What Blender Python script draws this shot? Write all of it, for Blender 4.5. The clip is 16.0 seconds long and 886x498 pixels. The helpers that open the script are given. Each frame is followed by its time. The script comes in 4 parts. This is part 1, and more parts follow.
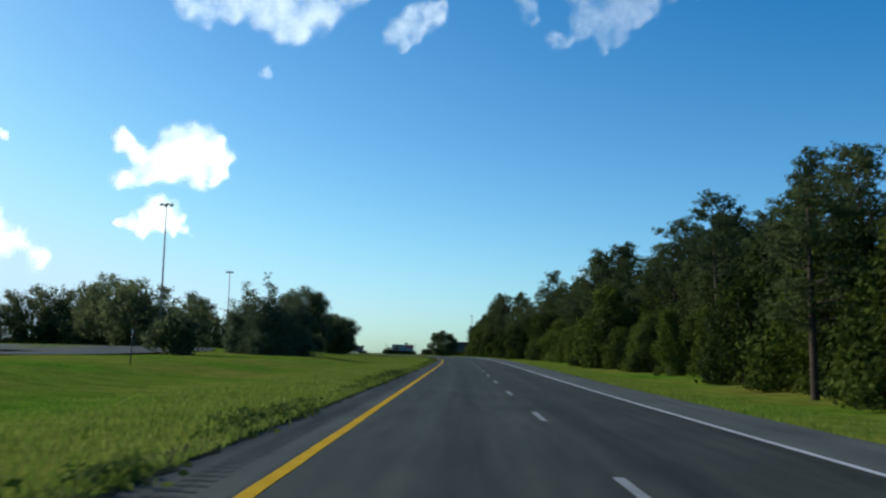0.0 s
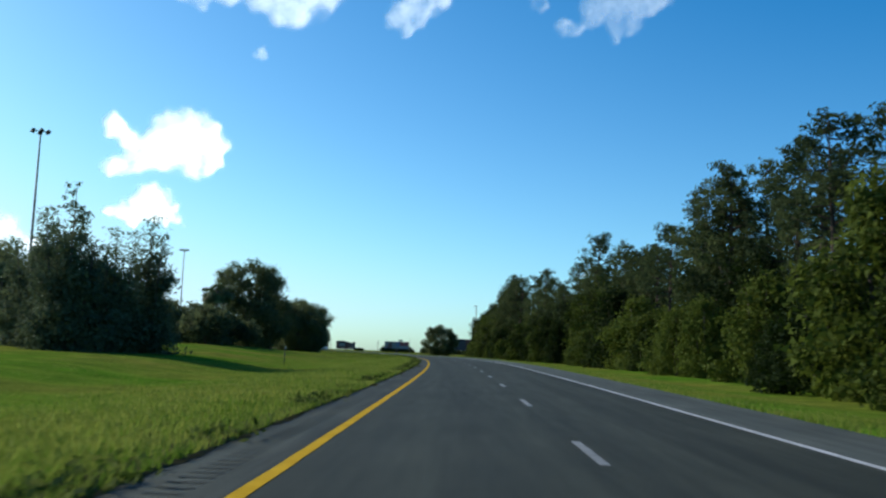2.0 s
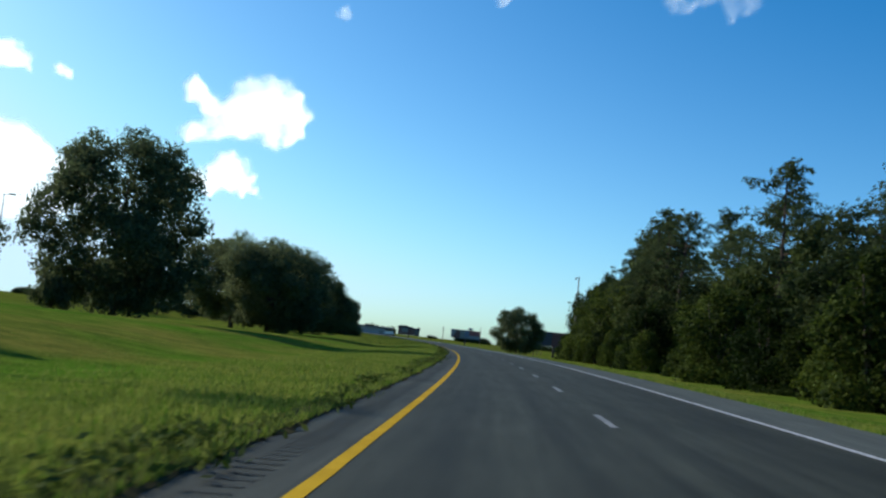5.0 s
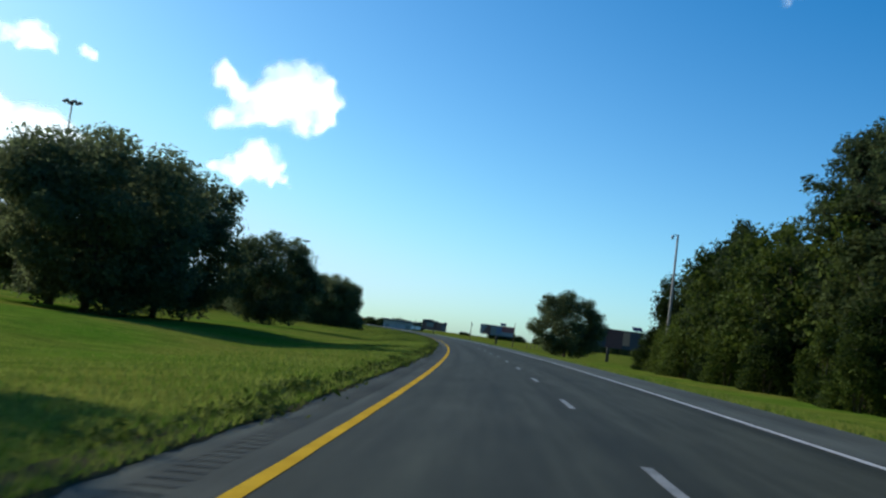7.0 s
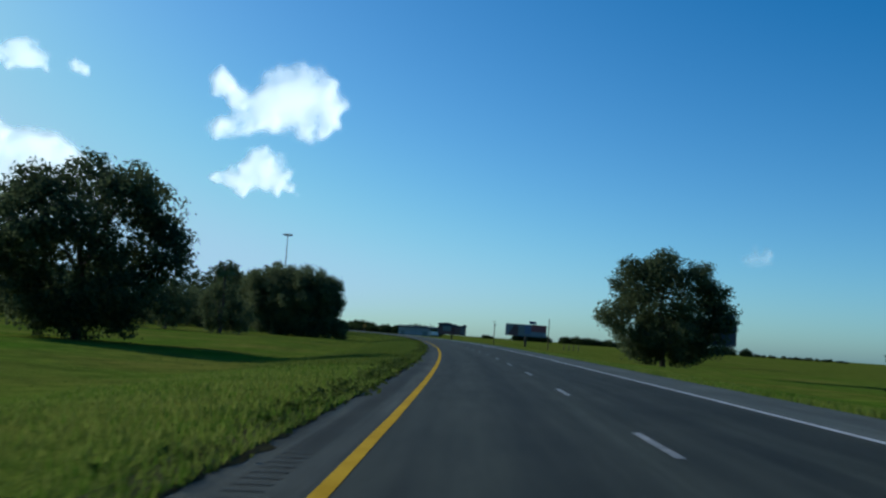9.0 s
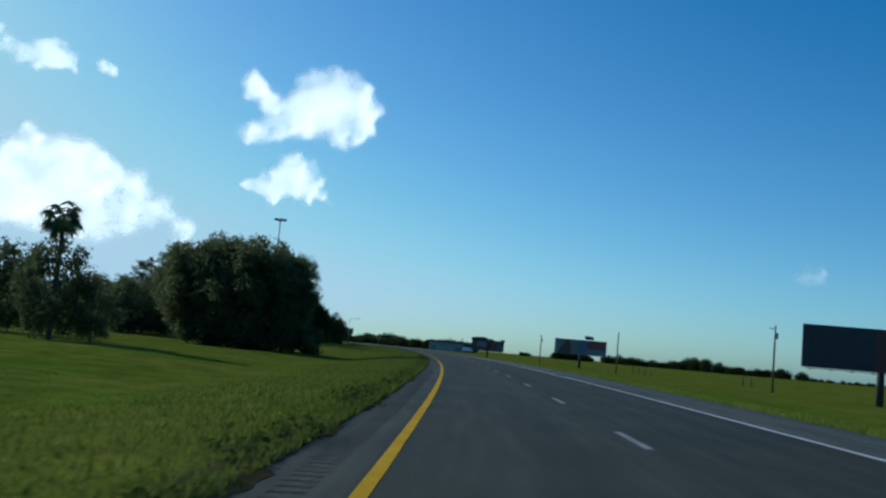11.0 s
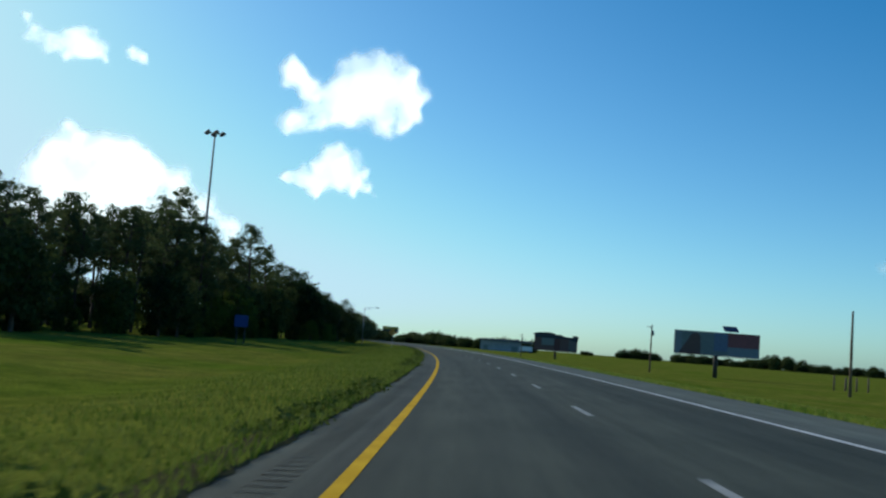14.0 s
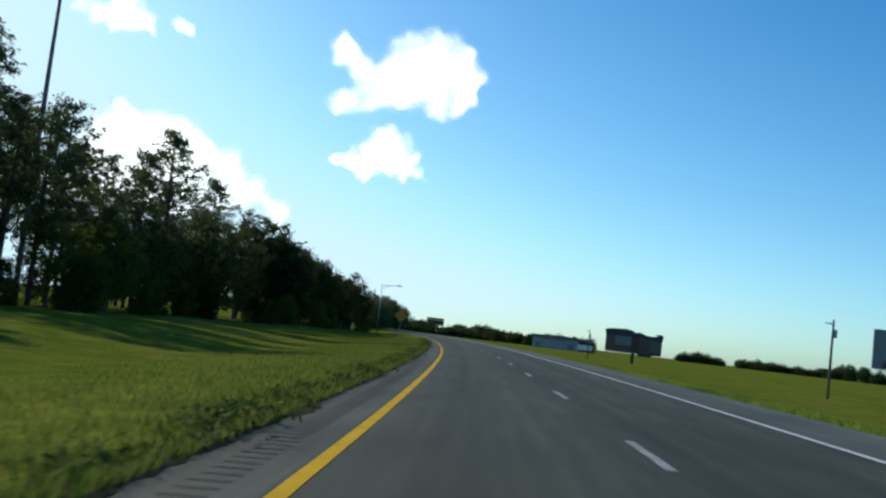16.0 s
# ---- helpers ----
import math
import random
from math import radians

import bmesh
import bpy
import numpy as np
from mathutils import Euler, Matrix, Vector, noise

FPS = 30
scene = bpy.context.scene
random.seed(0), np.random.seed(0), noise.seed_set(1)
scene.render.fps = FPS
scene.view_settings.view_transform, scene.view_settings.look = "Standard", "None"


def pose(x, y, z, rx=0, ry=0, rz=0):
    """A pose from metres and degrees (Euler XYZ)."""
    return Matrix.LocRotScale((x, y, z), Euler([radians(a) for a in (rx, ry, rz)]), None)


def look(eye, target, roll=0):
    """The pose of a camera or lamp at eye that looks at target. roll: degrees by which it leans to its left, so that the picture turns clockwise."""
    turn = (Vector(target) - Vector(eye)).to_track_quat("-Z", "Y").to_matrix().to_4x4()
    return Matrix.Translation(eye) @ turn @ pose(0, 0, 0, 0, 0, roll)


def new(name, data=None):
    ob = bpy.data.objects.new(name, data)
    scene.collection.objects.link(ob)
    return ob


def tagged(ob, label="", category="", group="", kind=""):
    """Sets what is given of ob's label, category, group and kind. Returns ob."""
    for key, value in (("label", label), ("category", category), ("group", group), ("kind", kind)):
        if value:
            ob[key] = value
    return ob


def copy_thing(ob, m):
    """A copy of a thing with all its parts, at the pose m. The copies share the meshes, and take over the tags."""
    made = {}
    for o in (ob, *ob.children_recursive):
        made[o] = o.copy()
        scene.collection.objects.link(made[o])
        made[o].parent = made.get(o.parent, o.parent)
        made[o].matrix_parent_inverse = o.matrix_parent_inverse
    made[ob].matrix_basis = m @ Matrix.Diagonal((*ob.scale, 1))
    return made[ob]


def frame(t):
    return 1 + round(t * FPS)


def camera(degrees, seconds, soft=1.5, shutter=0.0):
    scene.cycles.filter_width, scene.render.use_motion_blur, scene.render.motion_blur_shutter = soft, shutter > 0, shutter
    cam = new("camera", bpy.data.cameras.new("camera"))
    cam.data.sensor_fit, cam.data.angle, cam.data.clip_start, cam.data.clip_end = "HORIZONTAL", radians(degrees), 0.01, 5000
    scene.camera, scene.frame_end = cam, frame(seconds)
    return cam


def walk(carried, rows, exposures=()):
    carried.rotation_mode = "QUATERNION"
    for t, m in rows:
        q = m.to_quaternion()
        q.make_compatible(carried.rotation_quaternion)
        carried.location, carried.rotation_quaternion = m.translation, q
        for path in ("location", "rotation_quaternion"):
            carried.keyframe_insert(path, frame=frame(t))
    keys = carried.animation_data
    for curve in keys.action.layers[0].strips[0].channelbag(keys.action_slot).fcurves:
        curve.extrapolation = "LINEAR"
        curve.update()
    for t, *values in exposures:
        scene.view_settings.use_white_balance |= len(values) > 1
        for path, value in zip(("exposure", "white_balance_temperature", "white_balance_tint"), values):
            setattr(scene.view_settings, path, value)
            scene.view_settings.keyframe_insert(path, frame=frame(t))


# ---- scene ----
# camera and its drive along the inner lane
cam = camera(49.36, 16.0, soft=2.4, shutter=0.12)
PATH = [
    (0.0, pose(1.890, -50.834, 1.209, 96.215, -1.344, 0.943)),
    (0.5, pose(1.909, -33.499, 1.219, 95.654, -1.632, 1.082)),
    (1.0, pose(1.949, -16.166, 1.244, 96.078, -1.012, 0.832)),
    (1.5, pose(1.978, 1.174, 1.287, 96.081, -1.089, 0.837)),
    (2.0, pose(1.860, 18.569, 1.343, 96.142, -2.281, 0.961)),
    (2.5, pose(1.727, 35.969, 1.396, 97.186, -2.874, 1.153)),
    (3.0, pose(1.603, 53.365, 1.447, 96.207, -2.776, 0.587)),
    (3.5, pose(1.410, 70.797, 1.496, 97.810, -4.540, 1.916)),
    (4.0, pose(1.093, 88.228, 1.544, 96.197, -5.739, 3.722)),
    (6.5, pose(-2.537, 175.460, 1.649, 94.945, -6.810, 6.913)),
    (7.0, pose(-3.733, 192.840, 1.643, 94.866, -7.207, 7.666)),
    (7.5, pose(-5.324, 210.236, 1.617, 95.074, -6.408, 8.328)),
    (8.0, pose(-7.109, 227.612, 1.588, 94.537, -6.235, 8.912)),
    (8.5, pose(-9.143, 244.986, 1.556, 94.919, -4.932, 8.890)),
    (9.0, pose(-11.351, 262.368, 1.525, 95.032, -3.921, 9.011)),
    (11.5, pose(-24.473, 348.834, 1.403, 95.901, -4.945, 11.745)),
    (12.0, pose(-27.495, 366.008, 1.390, 95.839, -4.709, 12.288)),
    (12.5, pose(-30.695, 383.152, 1.379, 95.382, -5.290, 12.896)),
    (13.0, pose(-34.068, 400.285, 1.370, 94.808, -5.623, 13.484)),
    (13.5, pose(-37.569, 417.404, 1.362, 95.512, -4.852, 13.895)),
    (14.0, pose(-41.251, 434.472, 1.353, 95.548, -4.400, 14.370)),
    (14.5, pose(-45.164, 451.490, 1.342, 95.781, -4.367, 14.759)),
    (15.0, pose(-49.097, 468.454, 1.336, 95.419, -4.810, 15.390)),
    (15.5, pose(-53.211, 485.374, 1.330, 95.518, -6.037, 16.226)),
    (16.0, pose(-57.512, 502.249, 1.325, 94.899, -6.636, 17.288)),
]
walk(cam, PATH, exposures=[(0.0, -0.22, 6500, 6), (1.5, -0.03, 6500, 4), (3.0, -0.02, 6400, 7), (3.5, -0.13, 6350, 7), (4.0, -0.15, 6300, 8), (6.5, -0.05, 6500, 5), (7.0, -0.16, 6300, 5), (8.0, -0.54, 5900, 5), (8.5, -0.46, 5850, 3), (9.0, -0.72, 5700, 2), (11.5, -0.68, 5850, 1), (12.5, -0.6, 5900, 1), (13.5, -0.46, 6200, 0), (14.5, -0.3, 6500, 2), (15.5, -0.2, 6600, 4), (16.0, -0.1, 6700, 6)])

# world, sun
SUN_LEFT, SUN_UP = 64.0, 26.0  # degrees left of +y, degrees of elevation
world = bpy.data.worlds.new("sky")
scene.world = world
world.use_nodes = True
wt = world.node_tree
sky = wt.nodes.new("ShaderNodeTexSky")
sky.sky_type = "NISHITA"
sky.sun_disc = False
sky.sun_elevation = radians(SUN_UP)
sky.sun_rotation = radians(-SUN_LEFT)
sky.air_density, sky.dust_density, sky.ozone_density = 0.8, 0.7, 0.5
wt.nodes["Background"].inputs["Strength"].default_value = 1.18
tint = wt.nodes.new("ShaderNodeMix")  # clear, deep blue morning air
tint.data_type, tint.blend_type = "RGBA", "MULTIPLY"
tint.inputs["Factor"].default_value = 1.0
tint.inputs["B"].default_value = (0.0650, 0.1110, 0.1360, 1)
deep = wt.nodes.new("ShaderNodeGamma")
deep.inputs["Gamma"].default_value = 1.126
wt.links.new(sky.outputs["Color"], tint.inputs["A"])
wt.links.new(tint.outputs["Result"], deep.inputs["Color"])
split, join = wt.nodes.new("ShaderNodeSeparateColor"), wt.nodes.new("ShaderNodeCombineColor")
wt.links.new(deep.outputs["Color"], split.inputs["Color"])
# each colour's contrast, and the milky level that the haze reaches near the horizon
for name, slope, offset, haze in (("Red", 1.75, -0.085, 0.62), ("Green", 1.33, -0.055, 0.85), ("Blue", 1.16, 0.035, 1.02)):
    steep, low, milky = (wt.nodes.new("ShaderNodeMath") for _ in range(3))
    steep.operation, low.operation, milky.operation = "MULTIPLY_ADD", "MAXIMUM", "SMOOTH_MIN"
    steep.inputs[1].default_value, steep.inputs[2].default_value = slope, offset
    low.inputs[1].default_value, milky.inputs[1].default_value, milky.inputs[2].default_value = 0.006, haze, 0.35
    wt.links.new(split.outputs[name], steep.inputs[0])
    wt.links.new(steep.outputs[0], low.inputs[0])
    wt.links.new(low.outputs[0], milky.inputs[0])
    wt.links.new(milky.outputs[0], join.inputs[name])
wt.links.new(join.outputs["Color"], wt.nodes["Background"].inputs["Color"])

SUN_DIR = Vector((-math.sin(radians(SUN_LEFT)) * math.cos(radians(SUN_UP)), math.cos(radians(SUN_LEFT)) * math.cos(radians(SUN_UP)), math.sin(radians(SUN_UP))))
sun = new("sun", bpy.data.lights.new("sun", "SUN"))
sun.data.energy, sun.data.angle, sun.data.color = 4.5, radians(0.53), (1.0, 0.93, 0.82)
sun.matrix_world = look(SUN_DIR * 100, (0, 0, 0))

# ---- materials ----
def material(name, dark, light, scale=3.0, rough=0.8, bump=0.15, fine=40.0, metal=0.0, island=0.0, through_light=0.0, per_object=0.0, spec=0.3):
    """A surface mottled at two scales between two base colours."""
    m = bpy.data.materials.new(name)
    m.use_nodes = True
    nt = m.node_tree
    b = nt.nodes["Principled BSDF"]
    geo = nt.nodes.new("ShaderNodeNewGeometry")
    big, small = nt.nodes.new("ShaderNodeTexNoise"), nt.nodes.new("ShaderNodeTexNoise")
    big.inputs["Scale"].default_value, small.inputs["Scale"].default_value = scale, fine
    big.inputs["Detail"].default_value = small.inputs["Detail"].default_value = 4
    nt.links.new(geo.outputs["Position"], big.inputs["Vector"])
    nt.links.new(geo.outputs["Position"], small.inputs["Vector"])
    add = nt.nodes.new("ShaderNodeMath")
    add.operation = "MULTIPLY_ADD"
    add.inputs[1].default_value = 0.4
    nt.links.new(small.outputs["Fac"], add.inputs[0])
    half = nt.nodes.new("ShaderNodeMath")
    half.operation = "MULTIPLY"
    half.inputs[1].default_value = 0.6
    nt.links.new(big.outputs["Fac"], half.inputs[0])
    nt.links.new(half.outputs[0], add.inputs[2])
    value = add.outputs[0]
    for amount, source in ((island, geo.outputs["Random Per Island"]), (per_object, None)):
        if amount:
            if source is None:
                source = nt.nodes.new("ShaderNodeObjectInfo").outputs["Random"]
            mul = nt.nodes.new("ShaderNodeMath")
            mul.operation = "MULTIPLY_ADD"
            mul.inputs[1].default_value = amount
            nt.links.new(source, mul.inputs[0])
            off = nt.nodes.new("ShaderNodeMath")
            off.inputs[1].default_value = -amount / 2
            nt.links.new(value, off.inputs[0])
            nt.links.new(off.outputs[0], mul.inputs[2])
            value = mul.outputs[0]
    ramp = nt.nodes.new("ShaderNodeValToRGB")
    ramp.color_ramp.elements[0].position, ramp.color_ramp.elements[1].position = 0.3, 0.7
    ramp.color_ramp.elements[0].color, ramp.color_ramp.elements[1].color = (*dark, 1), (*light, 1)
    nt.links.new(value, ramp.inputs["Fac"])
    nt.links.new(ramp.outputs["Color"], b.inputs["Base Color"])
    b.inputs["Roughness"].default_value, b.inputs["Metallic"].default_value = rough, metal
    b.inputs["Specular IOR Level"].default_value = spec
    if bump:
        bm_ = nt.nodes.new("ShaderNodeBump")
        bm_.inputs["Strength"].default_value, bm_.inputs["Distance"].default_value = bump, 0.02
        nt.links.new(small.outputs["Fac"], bm_.inputs["Height"])
        nt.links.new(bm_.outputs["Normal"], b.inputs["Normal"])
    if through_light:
        t, mix = nt.nodes.new("ShaderNodeBsdfTranslucent"), nt.nodes.new("ShaderNodeMixShader")
        mix.inputs["Fac"].default_value = through_light
        nt.links.new(ramp.outputs["Color"], t.inputs["Color"])
        nt.links.new(b.outputs[0], mix.inputs[1])
        nt.links.new(t.outputs[0], mix.inputs[2])
        nt.links.new(mix.outputs[0], nt.nodes["Material Output"].inputs["Surface"])
    return m


def paint(name, colour, rough=0.5, metal=0.0, wear=0.25):
    d = [c * (1 - wear) for c in colour]
    return material(name, d, colour, 2.0, rough, 0.05, 25.0, metal)


def vapour(name):
    """Sunlit cloud far off: white vapour that lets the light through and glows a little itself, torn and thinning where
    its density falls off.
    """
    m = bpy.data.materials.new(name)
    m.use_nodes = True
    nt = m.node_tree
    nt.nodes.remove(nt.nodes["Principled BSDF"])

    def node(kind, **values):
        n = nt.nodes.new(kind)
        for key, value in values.items():
            n.inputs[key.replace("_", " ")].default_value = value
        return n

    def maths(operation, first, second, third=None):
        n = nt.nodes.new("ShaderNodeMath")
        n.operation = operation
        for k, v in enumerate((first, second, third)):
            if isinstance(v, (int, float)):
                n.inputs[k].default_value = v
            elif v is not None:
                nt.links.new(v, n.inputs[k])
        return n.outputs[0]

    geo = node("ShaderNodeNewGeometry")
    billow, fray = node("ShaderNodeTexNoise", Scale=0.03, Detail=7.0, Roughness=0.62), node("ShaderNodeTexNoise", Scale=0.011, Detail=3.0)
    for n in (billow, fray):
        nt.links.new(geo.outputs["Position"], n.inputs["Vector"])
    uv, split_ = nt.nodes.new("ShaderNodeUVMap"), nt.nodes.new("ShaderNodeSeparateXYZ")
    nt.links.new(uv.outputs["UV"], split_.inputs[0])
    density, thick = split_.outputs["X"], split_.outputs["Y"]
    torn = maths("MULTIPLY_ADD", maths("SUBTRACT", billow.outputs["Fac"], 0.5), 0.95, maths("MULTIPLY_ADD", maths("SUBTRACT", fray.outputs["Fac"], 0.5), 0.5, density))
    veil = nt.nodes.new("ShaderNodeMapRange")
    veil.interpolation_type = "SMOOTHSTEP"
    veil.inputs["From Min"].default_value, veil.inputs["From Max"].default_value = 0.08, 1.02
    nt.links.new(torn, veil.inputs["Value"])
    rim = nt.nodes.new("ShaderNodeMapRange")
    rim.interpolation_type = "SMOOTHSTEP"
    rim.inputs["From Min"].default_value, rim.inputs["From Max"].default_value = 0.08, 0.45
    nt.links.new(density, rim.inputs["Value"])
    alpha = maths("MULTIPLY", maths("MULTIPLY", veil.outputs["Result"], rim.outputs["Result"]), thick)
    through_, facing, both = node("ShaderNodeBsdfTranslucent", Color=(0.85, 0.85, 0.85, 1)), node("ShaderNodeBsdfDiffuse", Color=(0.6, 0.62, 0.65, 1)), nt.nodes.new("ShaderNodeAddShader")
    # steady emission stands in for sunlight scattered inside the vapour
    glow, lit = node("ShaderNodeEmission", Color=(0.93, 0.97, 1.0, 1), Strength=0.42), nt.nodes.new("ShaderNodeAddShader")
    clear, mix = nt.nodes.new("ShaderNodeBsdfTransparent"), nt.nodes.new("ShaderNodeMixShader")
    for a, b in ((through_.outputs[0], both.inputs[0]), (facing.outputs[0], both.inputs[1]), (both.outputs[0], lit.inputs[0]), (glow.outputs[0], lit.inputs[1]), (alpha, mix.inputs[0]), (clear.outputs[0], mix.inputs[1]), (lit.outputs[0], mix.inputs[2]), (mix.outputs[0], nt.nodes["Material Output"].inputs["Surface"])):
        nt.links.new(a, b)
    return m


def turf(name):
    """Mown grass: green and straw-brown patches, blotches and fine blades."""
    m = bpy.data.materials.new(name)
    m.use_nodes = True
    nt = m.node_tree
    b = nt.nodes["Principled BSDF"]
    b.inputs["Roughness"].default_value, b.inputs["Specular IOR Level"].default_value = 1.0, 0.0
    geo = nt.nodes.new("ShaderNodeNewGeometry")

    def grain(scale, detail, dark, light, lo, hi):
        n, r = nt.nodes.new("ShaderNodeTexNoise"), nt.nodes.new("ShaderNodeValToRGB")
        n.inputs["Scale"].default_value, n.inputs["Detail"].default_value = scale, detail
        nt.links.new(geo.outputs["Position"], n.inputs["Vector"])
        nt.links.new(n.outputs["Fac"], r.inputs["Fac"])
        for e, p, c in zip(r.color_ramp.elements, (lo, hi), (dark, light)):
            e.position, e.color = p, (*c, 1)
        return n, r

    def times(first, second):
        mix = nt.nodes.new("ShaderNodeMix")
        mix.data_type, mix.blend_type = "RGBA", "MULTIPLY"
        mix.inputs["Factor"].default_value = 1.0
        nt.links.new(first, mix.inputs["A"])
        nt.links.new(second, mix.inputs["B"])
        return mix.outputs["Result"]

    wet, patch = grain(0.08, 4, (0.110, 0.225, 0.022), (0.235, 0.225, 0.048), 0.36, 0.66)
    _, blotch = grain(0.7, 5, (0.55, 0.62, 0.6), (1.1, 1.08, 1.0), 0.3, 0.7)
    fine_n, fine = grain(14.0, 4, (0.6, 0.64, 0.55), (1.25, 1.2, 1.15), 0.3, 0.72)
    along, dry, olive = nt.nodes.new("ShaderNodeSeparateXYZ"), nt.nodes.new("ShaderNodeMapRange"), nt.nodes.new("ShaderNodeMix")
    nt.links.new(geo.outputs["Position"], along.inputs[0])
    nt.links.new(along.outputs["Y"], dry.inputs["Value"])
    dry.inputs["From Min"].default_value, dry.inputs["From Max"].default_value = 230, 430
    dry.inputs["To Max"].default_value = 0.85
    olive.data_type = "RGBA"
    nt.links.new(dry.outputs["Result"], olive.inputs["Factor"])
    nt.links.new(patch.outputs["Color"], olive.inputs["A"])
    _, straw = grain(0.09, 3, (0.125, 0.165, 0.022), (0.20, 0.185, 0.040), 0.36, 0.68)
    nt.links.new(straw.outputs["Color"], olive.inputs["B"])
    uv, across = nt.nodes.new("ShaderNodeUVMap"), nt.nodes.new("ShaderNodeSeparateXYZ")
    nt.links.new(uv.outputs["UV"], across.inputs[0])
    band, dried = nt.nodes.new("ShaderNodeMapRange"), nt.nodes.new("ShaderNodeMix")  # drier grass in a strip beside the road
    band.interpolation_type = "SMOOTHSTEP"
    for key, value in (("From Min", -11.0), ("From Max", -4.0), ("To Max", 0.65)):
        band.inputs[key].default_value = value
    sway = nt.nodes.new("ShaderNodeMath")
    sway.operation = "MULTIPLY_ADD"
    sway.inputs[1].default_value = 7.0
    nt.links.new(wet.outputs["Fac"], sway.inputs[0])
    shift = nt.nodes.new("ShaderNodeMath")
    shift.inputs[1].default_value = -3.5
    nt.links.new(across.outputs["X"], shift.inputs[0])
    nt.links.new(shift.outputs[0], sway.inputs[2])
    nt.links.new(sway.outputs[0], band.inputs["Value"])
    beside = nt.nodes.new("ShaderNodeMath")
    beside.operation = "LESS_THAN"
    beside.inputs[1].default_value = -0.5
    nt.links.new(across.outputs["X"], beside.inputs[0])
    strip = nt.nodes.new("ShaderNodeMath")
    strip.operation = "MULTIPLY"
    nt.links.new(band.outputs["Result"], strip.inputs[0])
    nt.links.new(beside.outputs[0], strip.inputs[1])
    dried.data_type = "RGBA"
    dried.inputs["B"].default_value = (0.195, 0.205, 0.040, 1)
    nt.links.new(strip.outputs[0], dried.inputs["Factor"])
    nt.links.new(olive.outputs["Result"], dried.inputs["A"])
    nt.links.new(times(times(dried.outputs["Result"], blotch.outputs["Color"]), fine.outputs["Color"]), b.inputs["Base Color"])
    bump = nt.nodes.new("ShaderNodeBump")
    bump.inputs["Strength"].default_value, bump.inputs["Distance"].default_value = 1.0, 0.06
    nt.links.new(fine_n.outputs["Fac"], bump.inputs["Height"])
    nt.links.new(bump.outputs["Normal"], b.inputs["Normal"])
    return m


GRASS = turf("grass")
BLADES = material("grass_blades", (0.092, 0.172, 0.016), (0.275, 0.300, 0.066), 0.3, 0.9, 0, 6.0, island=0.35, through_light=0.45, spec=0.1)
DRY_BLADES = material("dry_grass_blades", (0.074, 0.125, 0.014), (0.190, 0.215, 0.046), 0.3, 0.9, 0, 6.0, island=0.35, through_light=0.4, spec=0.1)
THATCH = material("soil_and_thatch", (0.030, 0.028, 0.014), (0.105, 0.095, 0.045), 1.5, 1.0, 0.8, 18.0, spec=0.0)
WEED = material("weed_leaves", (0.045, 0.075, 0.012), (0.14, 0.165, 0.04), 0.8, 0.9, 0, 6.0, island=0.5, through_light=0.3, spec=0.05)


def asphalt(name, dark, light, streak):
    """Worn asphalt: aggregate grain, blotches, and streaks that run with the traffic (UV: metres across, metres along)."""
    m = material(name, dark, light, 0.25, 0.75, 0.45, 45.0, spec=0.12)
    nt = m.node_tree
    b = nt.nodes["Principled BSDF"]
    was = b.inputs["Base Color"].links[0].from_socket
    uv = nt.nodes.new("ShaderNodeUVMap")
    for scale, amount in (((1.1, 0.012, 1), streak), ((3.5, 0.25, 1), streak * 0.6)):
        mp = nt.nodes.new("ShaderNodeMapping")
        mp.inputs["Scale"].default_value = scale
        nt.links.new(uv.outputs["UV"], mp.inputs["Vector"])
        n, r, mix = nt.nodes.new("ShaderNodeTexNoise"), nt.nodes.new("ShaderNodeValToRGB"), nt.nodes.new("ShaderNodeMix")
        n.inputs["Scale"].default_value, n.inputs["Detail"].default_value = 1.0, 4
        r.color_ramp.elements[0].position, r.color_ramp.elements[1].position = 0.3, 0.7
        r.color_ramp.elements[0].color = (1 - amount, 1 - amount, 1 - amount, 1)
        r.color_ramp.elements[1].color = (1 + amount, 1 + amount, 1 + amount, 1)
        mix.data_type, mix.blend_type = "RGBA", "MULTIPLY"
        mix.inputs["Factor"].default_value = 1.0
        nt.links.new(mp.outputs[0], n.inputs["Vector"])
        nt.links.new(n.outputs["Fac"], r.inputs["Fac"])
        nt.links.new(was, mix.inputs["A"])
        nt.links.new(r.outputs["Color"], mix.inputs["B"])
        was = mix.outputs["Result"]
    nt.links.new(was, b.inputs["Base Color"])
    return m


ASPHALT = asphalt("asphalt", (0.031, 0.034, 0.023), (0.051, 0.054, 0.038), 0.34)
SHOULDER = asphalt("shoulder_asphalt", (0.034, 0.037, 0.027), (0.076, 0.079, 0.060), 0.42)
PALE_SHOULDER = asphalt("outer_shoulder_asphalt", (0.061, 0.069, 0.058), (0.106, 0.114, 0.095), 0.3)
YELLOW = material("yellow_line_paint", (0.44, 0.25, 0.004), (0.66, 0.40, 0.02), 1.2, 0.9, 0.1, 25.0, spec=0.05)
WHITE = material("white_line_paint", (0.38, 0.38, 0.36), (0.62, 0.62, 0.60), 1.5, 0.6, 0.1, 25.0)
DASH = material("worn_dash_paint", (0.12, 0.125, 0.12), (0.34, 0.34, 0.32), 1.5, 0.7, 0.1, 25.0)
GROOVE_SHADE = material("rumble_groove_shade", (0.016, 0.018, 0.014), (0.030, 0.033, 0.026), 1.0, 0.75, 0.4, 30.0, spec=0.2)
